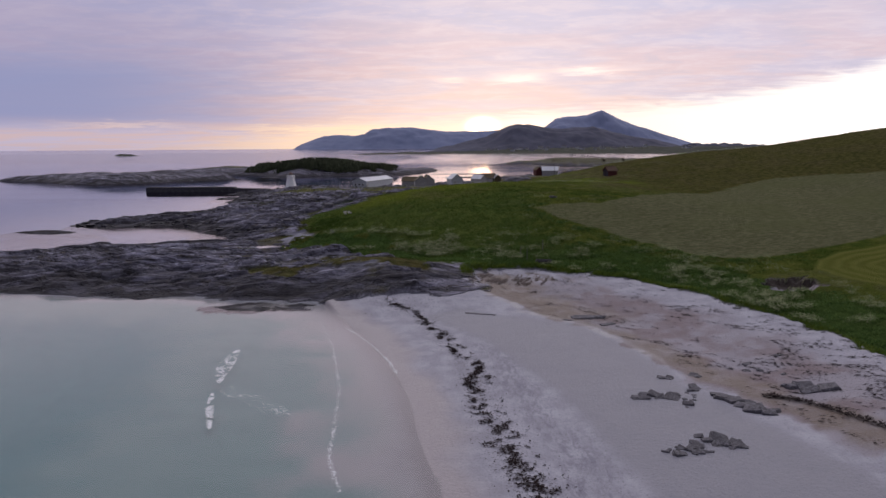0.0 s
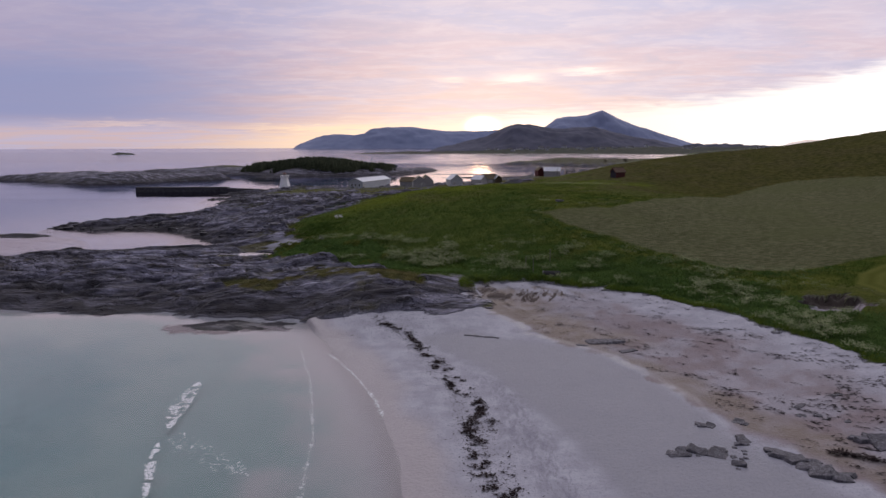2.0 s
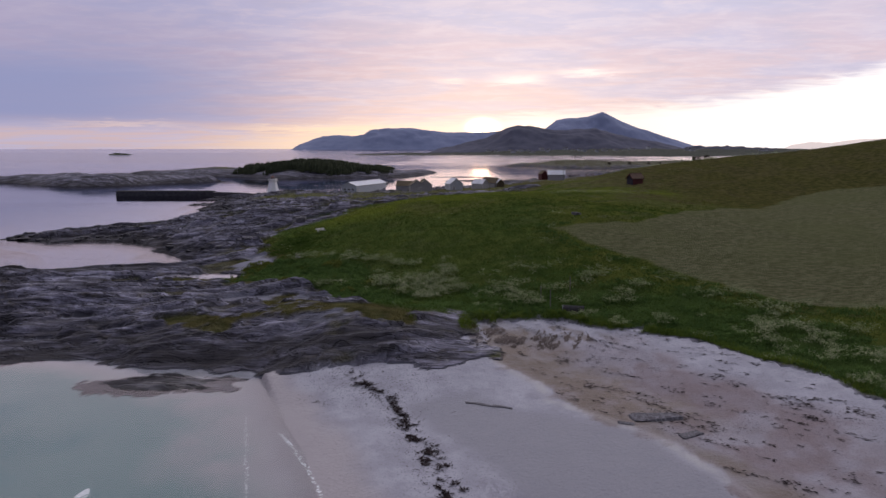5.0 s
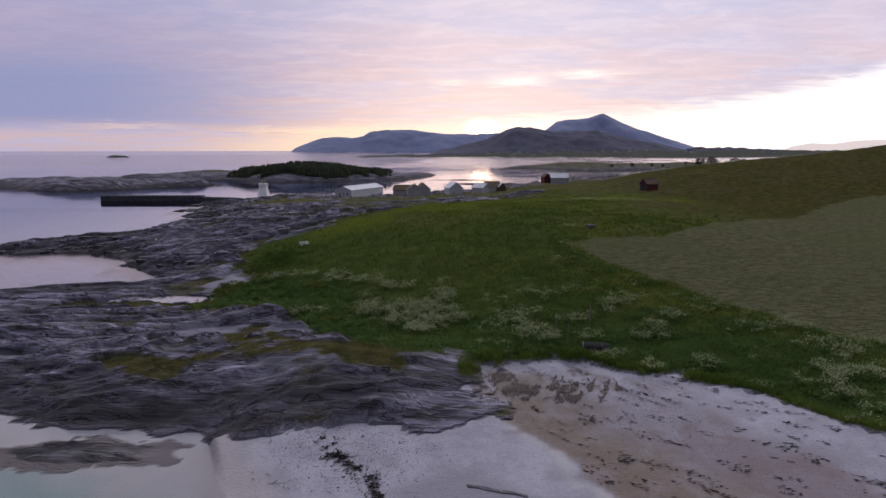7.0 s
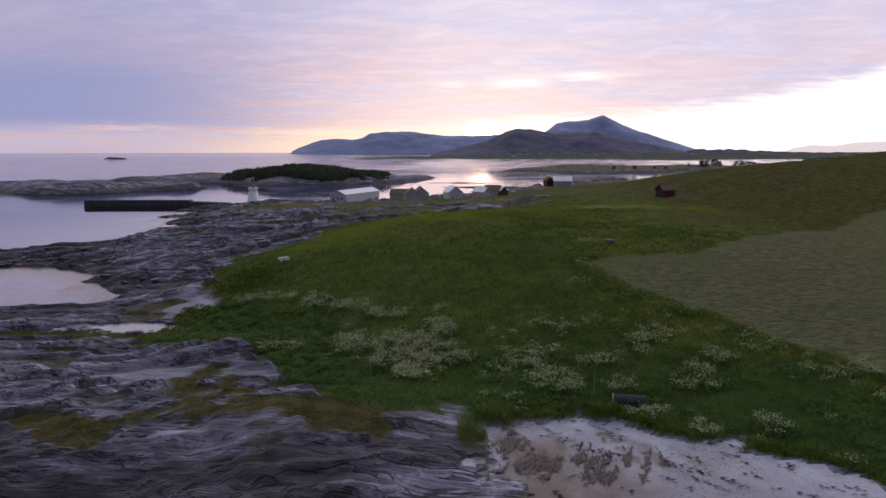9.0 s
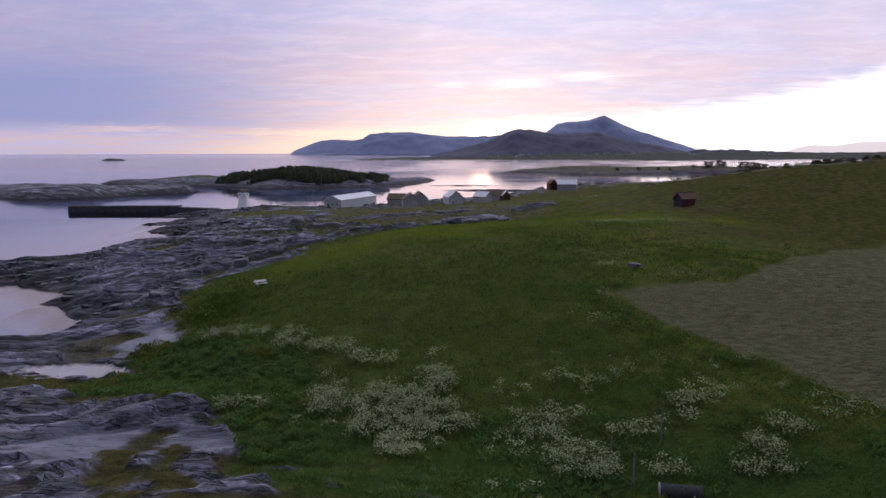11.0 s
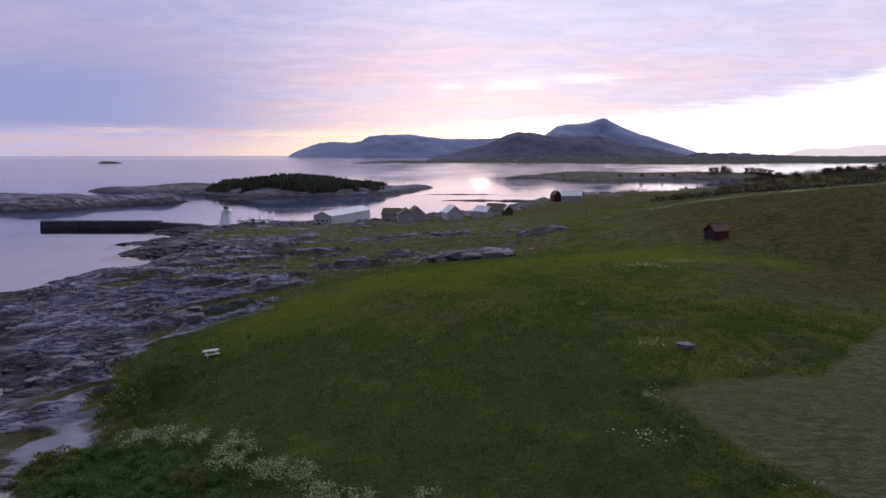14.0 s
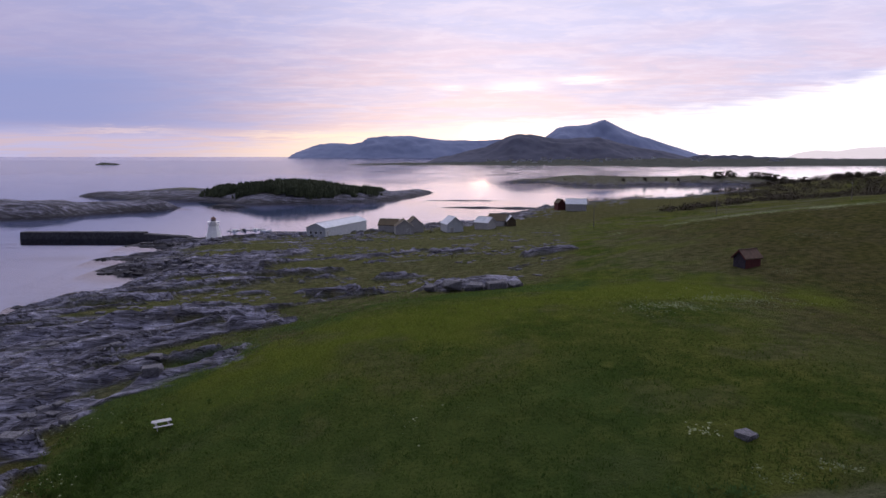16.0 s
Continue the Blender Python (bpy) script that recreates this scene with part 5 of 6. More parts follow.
# mounds of leafy weeds with gaps between them
mx, my = scatter(-40, -5, 142, 180, 900)
inside = signed_distance(WEED_BED, mx, my) > 0.2
mx, my = mx[inside], my[inside]
dome = rng.uniform(0.45, 1.15, len(mx))
off = rng.normal(0, 0.55, (len(mx), 26, 2)) * dome[:, None, None]
wx, wy = (mx[:, None] + off[..., 0]).ravel(), (my[:, None] + off[..., 1]).ravel()
lift = (0.75 * dome[:, None] * np.exp(-(off ** 2).sum(-1) / (0.7 * dome[:, None]) ** 2)).ravel()
yellowish = np.repeat(fbm(mx / 5, my / 5, 3, 191) + 0.04 * (-24 - mx) > 0.25, 26)
for name, pick, mat, label in (("leafy_weeds", ~yellowish, WEED, "mounds of dark green leafy weeds beside the rocks"), ("yellowish_weeds", yellowish, MEADOW_TUFT, "yellowish green weeds among the dark mounds")):
    tufts(name, wx[pick], wy[pick], 9, 0.14, 0.36, 0.42, mat, label, "weeds", 0.9, 0.3, lift[pick])
# coarse pale grass on the scarp above the sand
k = rng.integers(0, 15, 5200)
f = rng.uniform(0, 1, 5200)
ea, ebb = np.array(GRASS_EDGE)[k], np.array(GRASS_EDGE)[k + 1]
ex, ey = (ea + (ebb - ea) * f[:, None]).T
ex, ey = ex + rng.normal(0.2, 0.7, 5200), ey + rng.normal(0.5, 0.7, 5200)
ze = land_zones(ex, ey)
keep = ze[2] > 0.3
tufts("beach_grass", ex[keep], ey[keep], 5, 0.3, 0.7, 0.10, GRASS, "coarse grass hanging over the sandy scarp", "grass", 0.8, 0.2)
# heath and grass among the rocks
hx, hy = scatter(-110, 90, 140, 330, 60000)
zh = land_zones(hx, hy)
keep = (zh[2] > 0.4) & (signed_distance(MEADOW, hx, hy) < 3) & (fbm(hx / 4, hy / 4, 3, 85) > -0.1)
tufts("heath_grass", hx[keep], hy[keep], 3, 0.15, 0.35, 0.35, DRY_GRASS, "brownish heath and dry grass among the rocks", "heath", 0.8, 0.3)

# cow parsley in flower
PARSLEY = [(-13.3, 163.7), (-5.8, 159.8), (-3.7, 161.3), (0.9, 159), (1.8, 153.8), (5.1, 149.6), (1.1, 148.1), (-0.9, 143.8), (-4.6, 146.3), (-8.9, 152.1), (-11.1, 157.2)]
PARSLEY_STRIPS = [([(-29.3, 178.1), (-22.1, 177), (-15.8, 171.1), (-10.7, 167.5), (-5.1, 163.2)], 1.5), ([(-3.8, 165.1), (-0.5, 163.2)], 0.9), ([(-20.7, 156.7), (-17.2, 156)], 0.8)]
ux, uy = scatter(-34, 62, 98, 182, 90000)
zu = land_zones(ux, uy)
thick = smooth(-0.8, 1.0, signed_distance(PARSLEY, ux, uy) + 2.4 * fbm(ux / 4, uy / 4, 3, 91))
for pts, half in PARSLEY_STRIPS:
    thick = np.maximum(thick, 0.6 * smooth(0.6, -0.6, line_distance(pts, ux, uy) - half + 1.2 * fbm(ux / 2.5, uy / 2.5, 3, 94)))
clump, tuft_noise = fbm(ux / 1.3, uy / 1.3, 3, 92), fbm(ux / 2.6, uy / 2.6, 3, 93)
edge_u, field_u = line_distance(GRASS_EDGE, ux, uy), signed_distance(MOWN_FIELD, ux, uy)
east = smooth(4, 12, ux) * smooth(24, 10, edge_u) * smooth(0.12, 0.5, tuft_noise)
chance = thick * smooth(-0.6, -0.05, tuft_noise) * smooth(-0.4, 0.05, clump) + 0.55 * east + 0.2 * smooth(1.8, 0.3, np.abs(field_u + 1)) * (tuft_noise > 0.3)
keep = (zu[2] > 0.6) & (field_u < -0.5) & (rng.uniform(0, 1, len(ux)) < np.clip(chance, 0, 1)) & (signed_distance(SIDE_FIELD, ux, uy) < 0) & (np.hypot(ux - 53.6, uy - 121) > 5.4)
heads = 16
ux, uy = np.repeat(ux[keep], heads), np.repeat(uy[keep], heads)
stem = np.repeat(rng.uniform(0.55, 1.0, keep.sum()), heads)
uz = heights(ux, uy) + stem + rng.normal(0, 0.10, len(ux))
ux, uy = ux + rng.normal(0, 0.26, len(ux)), uy + rng.normal(0, 0.26, len(ux))
rad = rng.uniform(0.03, 0.075, len(ux))
tiltx, tilty = rng.normal(0, 0.35, len(ux)), rng.normal(0, 0.35, len(ux))
ring = []
for a in range(5):
    ca, sa = math.cos(a * math.pi / 2.5), math.sin(a * math.pi / 2.5)
    ring.append(np.stack([ux + rad * ca, uy + rad * sa, uz + rad * (ca * tiltx + sa * tilty)], -1))
tagged(faces_mesh("cow_parsley", np.stack(ring, 1), None, UMBEL), "white flower heads of cow parsley in patches", "flowers", kind="stuff")
# a few flowering clumps on the open slope
fx, fy = [], []
for cx, cy, r, n in ((17, 168.5, 1.4, 50), (21, 184.8, 0.9, 40), (-2, 190, 3, 12), (30, 222, 6, 60), (45, 236, 8, 60), (60, 290, 14, 60), (-40, 200, 2.5, 30), (-36, 188, 2, 30), (26.6, 223.5, 2.2, 160), (30.5, 223, 2, 120), (37.6, 231, 3, 160), (42.7, 230.5, 3, 120), (69.5, 274, 3, 120), (54.5, 250.5, 1.2, 50),
                     (44, 331, 4, 120), (52, 327, 4, 160), (60, 323, 4, 200), (68, 319, 4, 240), (76, 317, 4, 300), (85, 317, 4, 340), (93, 318, 4, 340), (100, 318, 4, 340), (108, 319, 4, 340), (118, 320, 5, 340), (130, 322, 5, 300), (110, 344, 8, 160), (108, 328, 8, 160), (98, 360, 8, 120)):
    fx.append(rng.normal(cx, r, n))
    fy.append(rng.normal(cy - (0 if cy < 300 else 3), r * (0.6 if cy < 300 else 1.7), n))
fx, fy = np.concatenate(fx), np.concatenate(fy)
keep = (fy < 300) | (fbm(fx / 5, fy / 5, 3, 133) > 0.0)
fx, fy = fx[keep], fy[keep]
fz = heights(fx, fy) + rng.uniform(0.2, 0.6, len(fx))
rad = rng.uniform(0.05, 0.12, len(fx)) * (1 + 0.7 * (fy > 300))
ring = [np.stack([fx + rad * math.cos(a * math.pi / 2.5), fy + rad * math.sin(a * math.pi / 2.5), fz + 0.3 * rad * math.sin(a)], -1) for a in range(5)]
tagged(faces_mesh("slope_flowers", np.stack(ring, 1), None, UMBEL), "scattered pale flowers on the grassy slope", "flowers", kind="stuff")


# stones
def stone_mesh(name, seed, mat, flat=0.6, points=22):
    """An angular block: the hull of a knocked-about box with broken corners."""
    r = random.Random(seed * 13 + 5)
    bm = bmesh.new()
    for sx, sy, sz in itertools.product((-1, 1), repeat=3):
        for k in range(2):
            bm.verts.new((sx * r.uniform(0.55, 1.05), sy * r.uniform(0.45, 1.0), sz * r.uniform(0.35, 1.0) * flat))
    for k in range(4):
        d = Vector((r.gauss(0, 1), r.gauss(0, 1), r.gauss(0, 0.6))).normalized()
        bm.verts.new((d.x * 1.15, d.y * 1.05, d.z * flat))
    hull = bmesh.ops.convex_hull(bm, input=bm.verts[:])
    bmesh.ops.delete(bm, geom=[g for g in hull["geom_interior"] if isinstance(g, bmesh.types.BMVert)], context="VERTS")
    me = bpy.data.meshes.new(name)
    bm.to_mesh(me)
    bm.free()
    me.materials.append(mat)
    return me


def wet_stone_shader(t):
    pos = place(t)
    n = noise_at(t, pos, 1.2, 6.0, 0.65, 0.6)
    return surface(t, blend(t, span(t, n, 0.35, 0.7), (0.014, 0.013, 0.016), (0.070, 0.066, 0.074)), 0.75, 0.0, n, 0.15, 0.3)


def stone_shader(t):
    pos = place(t)
    g = t.nodes.new("ShaderNodeObjectInfo")
    n, fine = noise_at(t, pos, 2.4, 6.0, 0.68, 0.8), noise_at(t, pos, 9.0, 4.0, 0.6)
    c = blend(t, span(t, n, 0.3, 0.7), (0.055, 0.052, 0.060), (0.205, 0.197, 0.222))
    c = blend(t, span(t, fine, 0.55, 0.4, 0.0, 0.6), c, (0.05, 0.048, 0.052))
    c = blend(t, calc(t, "MULTIPLY", g.outputs["Random"], 0.4), c, (0.10, 0.095, 0.10))
    return surface(t, c, 0.85, 0.0, n, 0.12, 0.3)


BOULDER = material("grey_boulder", stone_shader)
WET_STONE = material("dark_wet_stone", wet_stone_shader)
shapes = [stone_mesh("boulder", s, BOULDER) for s in range(7)]
# heaps of slabs on the sand: from x, y to x, y, how many, smallest and largest half width
HEAPS = [(20.8, 78.6, 25.3, 79.6, 9, 0.3, 0.85), (25.0, 83.4, 25.8, 83.9, 2, 0.4, 0.8), (25.4, 76.6, 27.7, 81.6, 7, 0.25, 0.6), (29.0, 78.7, 32.2, 74.4, 16, 0.35, 1.0), (21.2, 66.9, 24.2, 67.6, 9, 0.25, 0.65),
         (24.7, 68.7, 27.2, 67.9, 11, 0.35, 0.8), (37.0, 81.6, 39.2, 79.6, 8, 0.4, 1.05), (34.2, 86.9, 37.4, 85.2, 6, 0.2, 0.5), (28.5, 84.8, 29.0, 85.0, 1, 0.5, 0.6)]
heap_rng = random.Random(31)
count = 0
for x0, y0, x1, y1, n, r0, r1 in HEAPS:
    n = int(n * 2.0)
    for k in range(n):
        f = (k + 0.5 + heap_rng.uniform(-0.4, 0.4)) / n
        x, y = x0 + (x1 - x0) * f + heap_rng.gauss(0, 0.35), y0 + (y1 - y0) * f + heap_rng.gauss(0, 0.5)
        r = 0.85 * (0.7 * r0 + (r1 - 0.7 * r0) * heap_rng.random() ** 2.0)
        ob = new("boulder", shapes[count % 7])
        ob.matrix_world = pose(x, y, height_at(x, y) + 0.02 * r, heap_rng.uniform(4, 26), heap_rng.uniform(-12, 12), heap_rng.uniform(-38, 14)) @ Matrix.Diagonal((r * 1.1, r * heap_rng.uniform(0.5, 1.0), r * heap_rng.uniform(0.5, 1.0), 1))
        tagged(ob, "angular grey boulder half sunk in the sand" if r > 0.6 else "small grey stone half sunk in the sand", "boulder", "boulders on the beach")
        count += 1
for x, y, r, a in ((21.4, 110, 2.3, 8), (18.4, 108.6, 0.8, -20), (23.4, 106.2, 1.2, 30), (35.5, 89, 0.8, 40), (39.5, 90.5, 0.7, 20), (25.3, 84.4, 0.9, -35), (28.6, 85.0, 0.7, -10)):
    ob = new("flat_rock", shapes[(int(x) + 2) % 7])
    ob.matrix_world = pose(x, y, height_at(x, y) - 0.02, 0, 0, a) @ Matrix.Diagonal((r, r * 0.45, 0.22 * r, 1))
    tagged(ob, "flat grey rock lying in the wet sand", "rock", "flat rocks in the sand")
for x, y, r, a in ((4.7, 113.9, 0.75, -12), (5.9, 113.4, 0.8, -24), (7.2, 113.0, 0.7, -8), (8.1, 112.6, 0.5, -30)):
    ob = new("flat_rock", shapes[int(y * 7) % 7])
    ob.matrix_world = pose(x, y, height_at(x, y) - 0.03, 0, 0, a) @ Matrix.Diagonal((r, r * 0.34, 0.22, 1))
    tagged(ob, "small flat rock in a thin row on the wet sand", "rock", "flat rocks in the sand")
for x, y, r, a in ((-1.5, 252.6, 1.6, 10), (2.6, 251.8, 1.7, -20), (6.2, 251.6, 1.9, 5), (9.4, 252.2, 1.3, 30), (-36.7, 211.7, 1.3, 10), (-5.5, 254.5, 1.2, -30)):
    ob = new("boulder", shapes[(int(y * 3) + 1) % 7])
    ob.matrix_world = pose(x, y, height_at(x, y) + 0.25 * r, 8, -6, a) @ Matrix.Diagonal((r, r * 0.8, r * 0.9, 1))
    tagged(ob, "large grey boulder at a rock outcrop in the heath", "boulder", "boulders at the outcrops")
fs = new("fieldstone", shapes[3])
fs.matrix_world = pose(24.1, 184.7, height_at(24.1, 184.7) + 0.08, 6, 8, 40) @ Matrix.Diagonal((1.0, 0.75, 0.6, 1))
tagged(fs, "single pale grey stone on the meadow", "boulder")


def many_stones(name, x, y, r, label, sink=0.1, mat=BOULDER):
    """Loose stones joined into one mesh."""
    src = []
    for s in range(4):
        me = stone_mesh("stone", s + 11, BOULDER, 0.4, 13)
        co = np.zeros(len(me.vertices) * 3, np.float32)
        me.vertices.foreach_get("co", co)
        src.append((co.reshape(-1, 3), [tuple(p.vertices) for p in me.polygons]))
        bpy.data.meshes.remove(me)
    z = heights(x, y)
    verts, faces, start = [], [], 0
    for k in range(len(x)):
        co, fc = src[k % 4]
        a = rng.uniform(0, 2 * np.pi)
        c, s = np.cos(a), np.sin(a)
        p = co * (r[k] * np.array([1.0, rng.uniform(0.6, 1.0), rng.uniform(0.5, 0.9)]))
        verts.append(np.stack([p[:, 0] * c - p[:, 1] * s + x[k], p[:, 0] * s + p[:, 1] * c + y[k], p[:, 2] + z[k] + (0.25 - sink) * r[k]], -1))
        faces += [tuple(v + start for v in f) for f in fc]
        start += len(co)
    ob = new(name, mesh_from(name, np.concatenate(verts), faces, mat))
    return tagged(ob, label, "stones", kind="stuff")


sx_, sy_ = scatter(-125, 10, 195, 395, 9000)
cs = signed_distance(MAINLAND, sx_, sy_)
zs = land_zones(sx_, sy_)
keep = (cs > 0.5) & (zs[3] > 0.6) & (rng.uniform(0, 1, 9000) < smooth(34, 4, cs) * 0.45) & (fbm(sx_ / 12, sy_ / 12, 3, 95) > -0.1)
many_stones("shore_stones", sx_[keep], sy_[keep], rng.uniform(0.2, 0.95, keep.sum()) ** 2.0 + 0.15, "loose grey stones along the rocky shore")
sx_, sy_ = scatter(-130, -50, 190, 400, 9000)
cs = signed_distance(MAINLAND, sx_, sy_) + 2.0 * fbm(sx_ / 9, sy_ / 9, 3, 96)
keep = (cs > -1.8) & (cs < 3.2) & (rng.uniform(0, 1, 9000) < 0.30) & (fbm(sx_ / 6, sy_ / 6, 2, 98) > -0.1) & (heights(sx_, sy_) > -1.0)
many_stones("shore_boulders", sx_[keep], sy_[keep], rng.uniform(0.35, 1.1, keep.sum()) ** 2.2 + 0.25, "dark wet boulders along the waterline", 0.1, WET_STONE)
sx_, sy_ = scatter(-70, 40, 240, 400, 2600)
zs = land_zones(sx_, sy_)
keep = (zs[2] > 0.5) & (signed_distance(MEADOW, sx_, sy_) < -2) & (fbm(sx_ / 14, sy_ / 8, 3, 97) > 0.25)
many_stones("heath_stones", sx_[keep], sy_[keep], rng.uniform(0.3, 1.0, keep.sum()), "grey stones showing through the heath", 0.3)


# seaweed: the tide wrack and loose bits on the sand
def wrack(name, x, y, low, high, label, thick=0.08, heading=None, slim=(0.2, 0.5), mat=KELP):
    z = heights(x, y)
    n = len(x)
    yaw = rng.uniform(0, 2 * np.pi, n) if heading is None else heading + rng.normal(0, 0.35, n)
    size = rng.uniform(low, high, n)
    base = np.stack([x, y, z + rng.uniform(0.01, thick, n)], -1)
    ob = faces_mesh(name, leaves(base, yaw, rng.uniform(1.15, 1.55, n), size, size * rng.uniform(slim[0], slim[1], n), 0.05), None, mat)
    return tagged(ob, label, "seaweed", kind="stuff")


def along(line, n):
    p = np.array(line)
    run = np.cumsum(np.r_[0, np.hypot(*np.diff(p, axis=0).T)])
    f = rng.uniform(0, run[-1], n)
    return np.interp(f, run, p[:, 0]), np.interp(f, run, p[:, 1])


wx, wy = along(WRACK, 36000)
strand = rng.integers(0, 3, len(wx))
wide = 0.22 + 0.30 * smooth(100, 70, wy)
off = np.array([0.0, -0.9, 0.7])[strand] * (0.6 + 0.9 * smooth(105, 75, wy)) + 0.8 * fbm(wx / 6 + 9 * strand, wy / 6, 2, 100)
wx, wy = wx + off + rng.normal(0, 1, len(wx)) * wide, wy + rng.normal(0, 0.4, len(wx))
keep = (fbm(wx / 0.6, wy / 0.6, 3, 101) > np.array([0.02, 0.36, 0.38])[strand]) & (rng.uniform(0, 1, len(wx)) < np.array([0.8, 0.5, 0.5])[strand])
wrack("seaweed_line", wx[keep], wy[keep], 0.10, 0.42, "dark line of dried seaweed along the tide mark", 0.07)
lx, ly = scatter(-16, 14, 58, 125, 60000)
side = signed_distance(WRACK + [(90, 40), (90, 150), (-9, 150)], lx, ly)
cl = signed_distance(MAINLAND, lx, ly)
bit = fbm(lx / 0.55, ly / 0.55, 2, 103)
keep = (cl > 2.0) & (bit > 0.62) & (rng.uniform(0, 1, len(lx)) < np.where(side < 0, 0.5 * smooth(-4, -0.3, side) + 0.5 * (ly > 113), 0.25 * smooth(5, 0, side) + 0.4 * (ly > 110) * (lx < 3)))
wrack("seaweed_bits", lx[keep], ly[keep], 0.08, 0.30, "loose dark bits of seaweed on pale sand", 0.06)
dx_, dy_ = scatter(4, 52, 62, 140, 90000)
zd = land_zones(dx_, dy_)
up = signed_distance(FLAT_EDGE + [(90, 40), (90, 160), (6, 140)], dx_, dy_)
along_, across_ = dx_ * 0.76 - dy_ * 0.65, dx_ * 0.65 + dy_ * 0.76
streak = fbm(along_ / 2.2, across_ / 0.55, 3, 105) + 0.35 * fbm(along_ / 9, across_ / 4, 2, 106)
keep = (zd[1] > 0.8) & (up > 1.0) & (streak > 0.43) & (rng.uniform(0, 1, len(dx_)) < 0.6)
wrack("upper_seaweed", dx_[keep], dy_[keep], 0.14, 0.55, "dark streaks of seaweed on the upper beach", 0.05, -0.70, (0.2, 0.45))
# dark fans washed out below the scarp
qx, qy = scatter(5.5, 19, 128.5, 136, 22000)
zq = land_zones(qx, qy)
fan = fbm((qx - 0.35 * qy) / 0.55, (qy + 0.35 * qx) / 3.2, 3, 107)
keep = (zq[1] > 0.7) & (fan > 0.28) & (rng.uniform(0, 1, len(qx)) < 0.22 * smooth(135.6, 133.6, qy + 0.12 * (qx - 6)) * smooth(128.8, 131.0, qy + 0.12 * (qx - 6)))
wrack("scarp_wrack", qx[keep], qy[keep], 0.25, 0.8, "dark fans of wrack and soil under the scarp", 0.04, 1.15, (0.18, 0.40), WET_SOIL)
# thick dark band beside the rocks
t_ = rng.uniform(0, 1, 900)
kx, ky = 33.4 + 8 * t_ + rng.normal(0, 0.2, 900), 79.0 - 9.5 * t_ + 1.5 * np.sin(t_ * 5) + rng.normal(0, 0.16, 900)
wrack("seaweed_bank", kx, ky, 0.2, 0.5, "thick dark brown bank of seaweed", 0.2)


# rock pools
def pool(x, y, rx, ry, level):
    bm = bmesh.new()
    ringv = []
    for k in range(28):
        a = 2 * math.pi * k / 28
        f = 1.32 + 0.12 * noise.noise((x + math.cos(a), y, math.sin(a)))
        ringv.append(bm.verts.new((rx * f * math.cos(a), ry * f * math.sin(a), 0)))
    bm.faces.new(ringv)
    me = bpy.data.meshes.new("rock_pool")
    bm.to_mesh(me)
    bm.free()
    me.materials.append(WATER)
    ob = new("rock_pool", me)
    ob.matrix_world = pose(x, y, level)
    return tagged(ob, "still pool of water in a hollow of the rock", "pool", "rock pools")


for args in POOLS:
    pool(*args)


# spruces on the wooded island, joined: nobody could count them
def woods():
    n = 6500
    x, y = scatter(-250, -66, 640, 745, n)
    d = signed_distance(WOODED_ISLAND, x, y)
    keep = (d > 7) & (x > -212) & (x + 5 * fbm(x / 6, y / 6, 2, 132) < -74) & (fbm(x / 16, y / 16, 3, 131) > -0.55)
    x, y, edge = x[keep], y[keep], d[keep]
    z = heights(x, y)
    verts, faces, s = [], [], 0
    for k in range(len(x)):
        tall = rng.uniform(2.6, 7.0) * (0.5 + 0.5 * smooth(-212, -185, x[k])) * (0.45 + 0.55 * smooth(-72, -92, x[k])) * (0.55 + 0.45 * smooth(7, 14, edge[k])) * (1.0 + 0.18 * math.sin(x[k] * 0.08))
        for tier in range(4):
            r = tall * 0.36 * (1 - tier * 0.17) * rng.uniform(0.85, 1.2)
            z0, z1 = z[k] + tall * (0.08 + 0.22 * tier), z[k] + tall * (0.46 + 0.19 * tier)
            m = 7
            for a in range(m):
                q = 2 * math.pi * (a + 0.5 * (tier % 2)) / m
                rr = r * rng.uniform(0.7, 1.2)
                verts.append((x[k] + rr * math.cos(q), y[k] + rr * math.sin(q), z0 + rng.uniform(-0.3, 0.2)))
            verts.append((x[k], y[k], z1))
            faces += [(s + a, s + (a + 1) % m, s + m) for a in range(m)]
            s += m + 1
    ob = new("spruce_wood", mesh_from("spruce_wood", verts, faces, NEEDLE))
    tagged(ob, "dense dark spruce plantation on the rocky island", "trees", kind="stuff")


woods()


def leaf_ball(centres, radii, per, low, high):
    """Leaves spread through the outer part of several rough balls."""
    cx = np.repeat(centres, per, 0)
    n = len(cx)
    d = rng.normal(0, 1, (n, 3))
    d /= np.linalg.norm(d, axis=1)[:, None]
    base = cx + d * (np.repeat(radii, per) * rng.uniform(0.45, 1.05, n))[:, None] * np.array([1, 1, 0.8])
    size = rng.uniform(low, high, n)
    return leaves(base, rng.uniform(0, 2 * np.pi, n), rng.uniform(0.4, 2.2, n), size, size * 0.7)


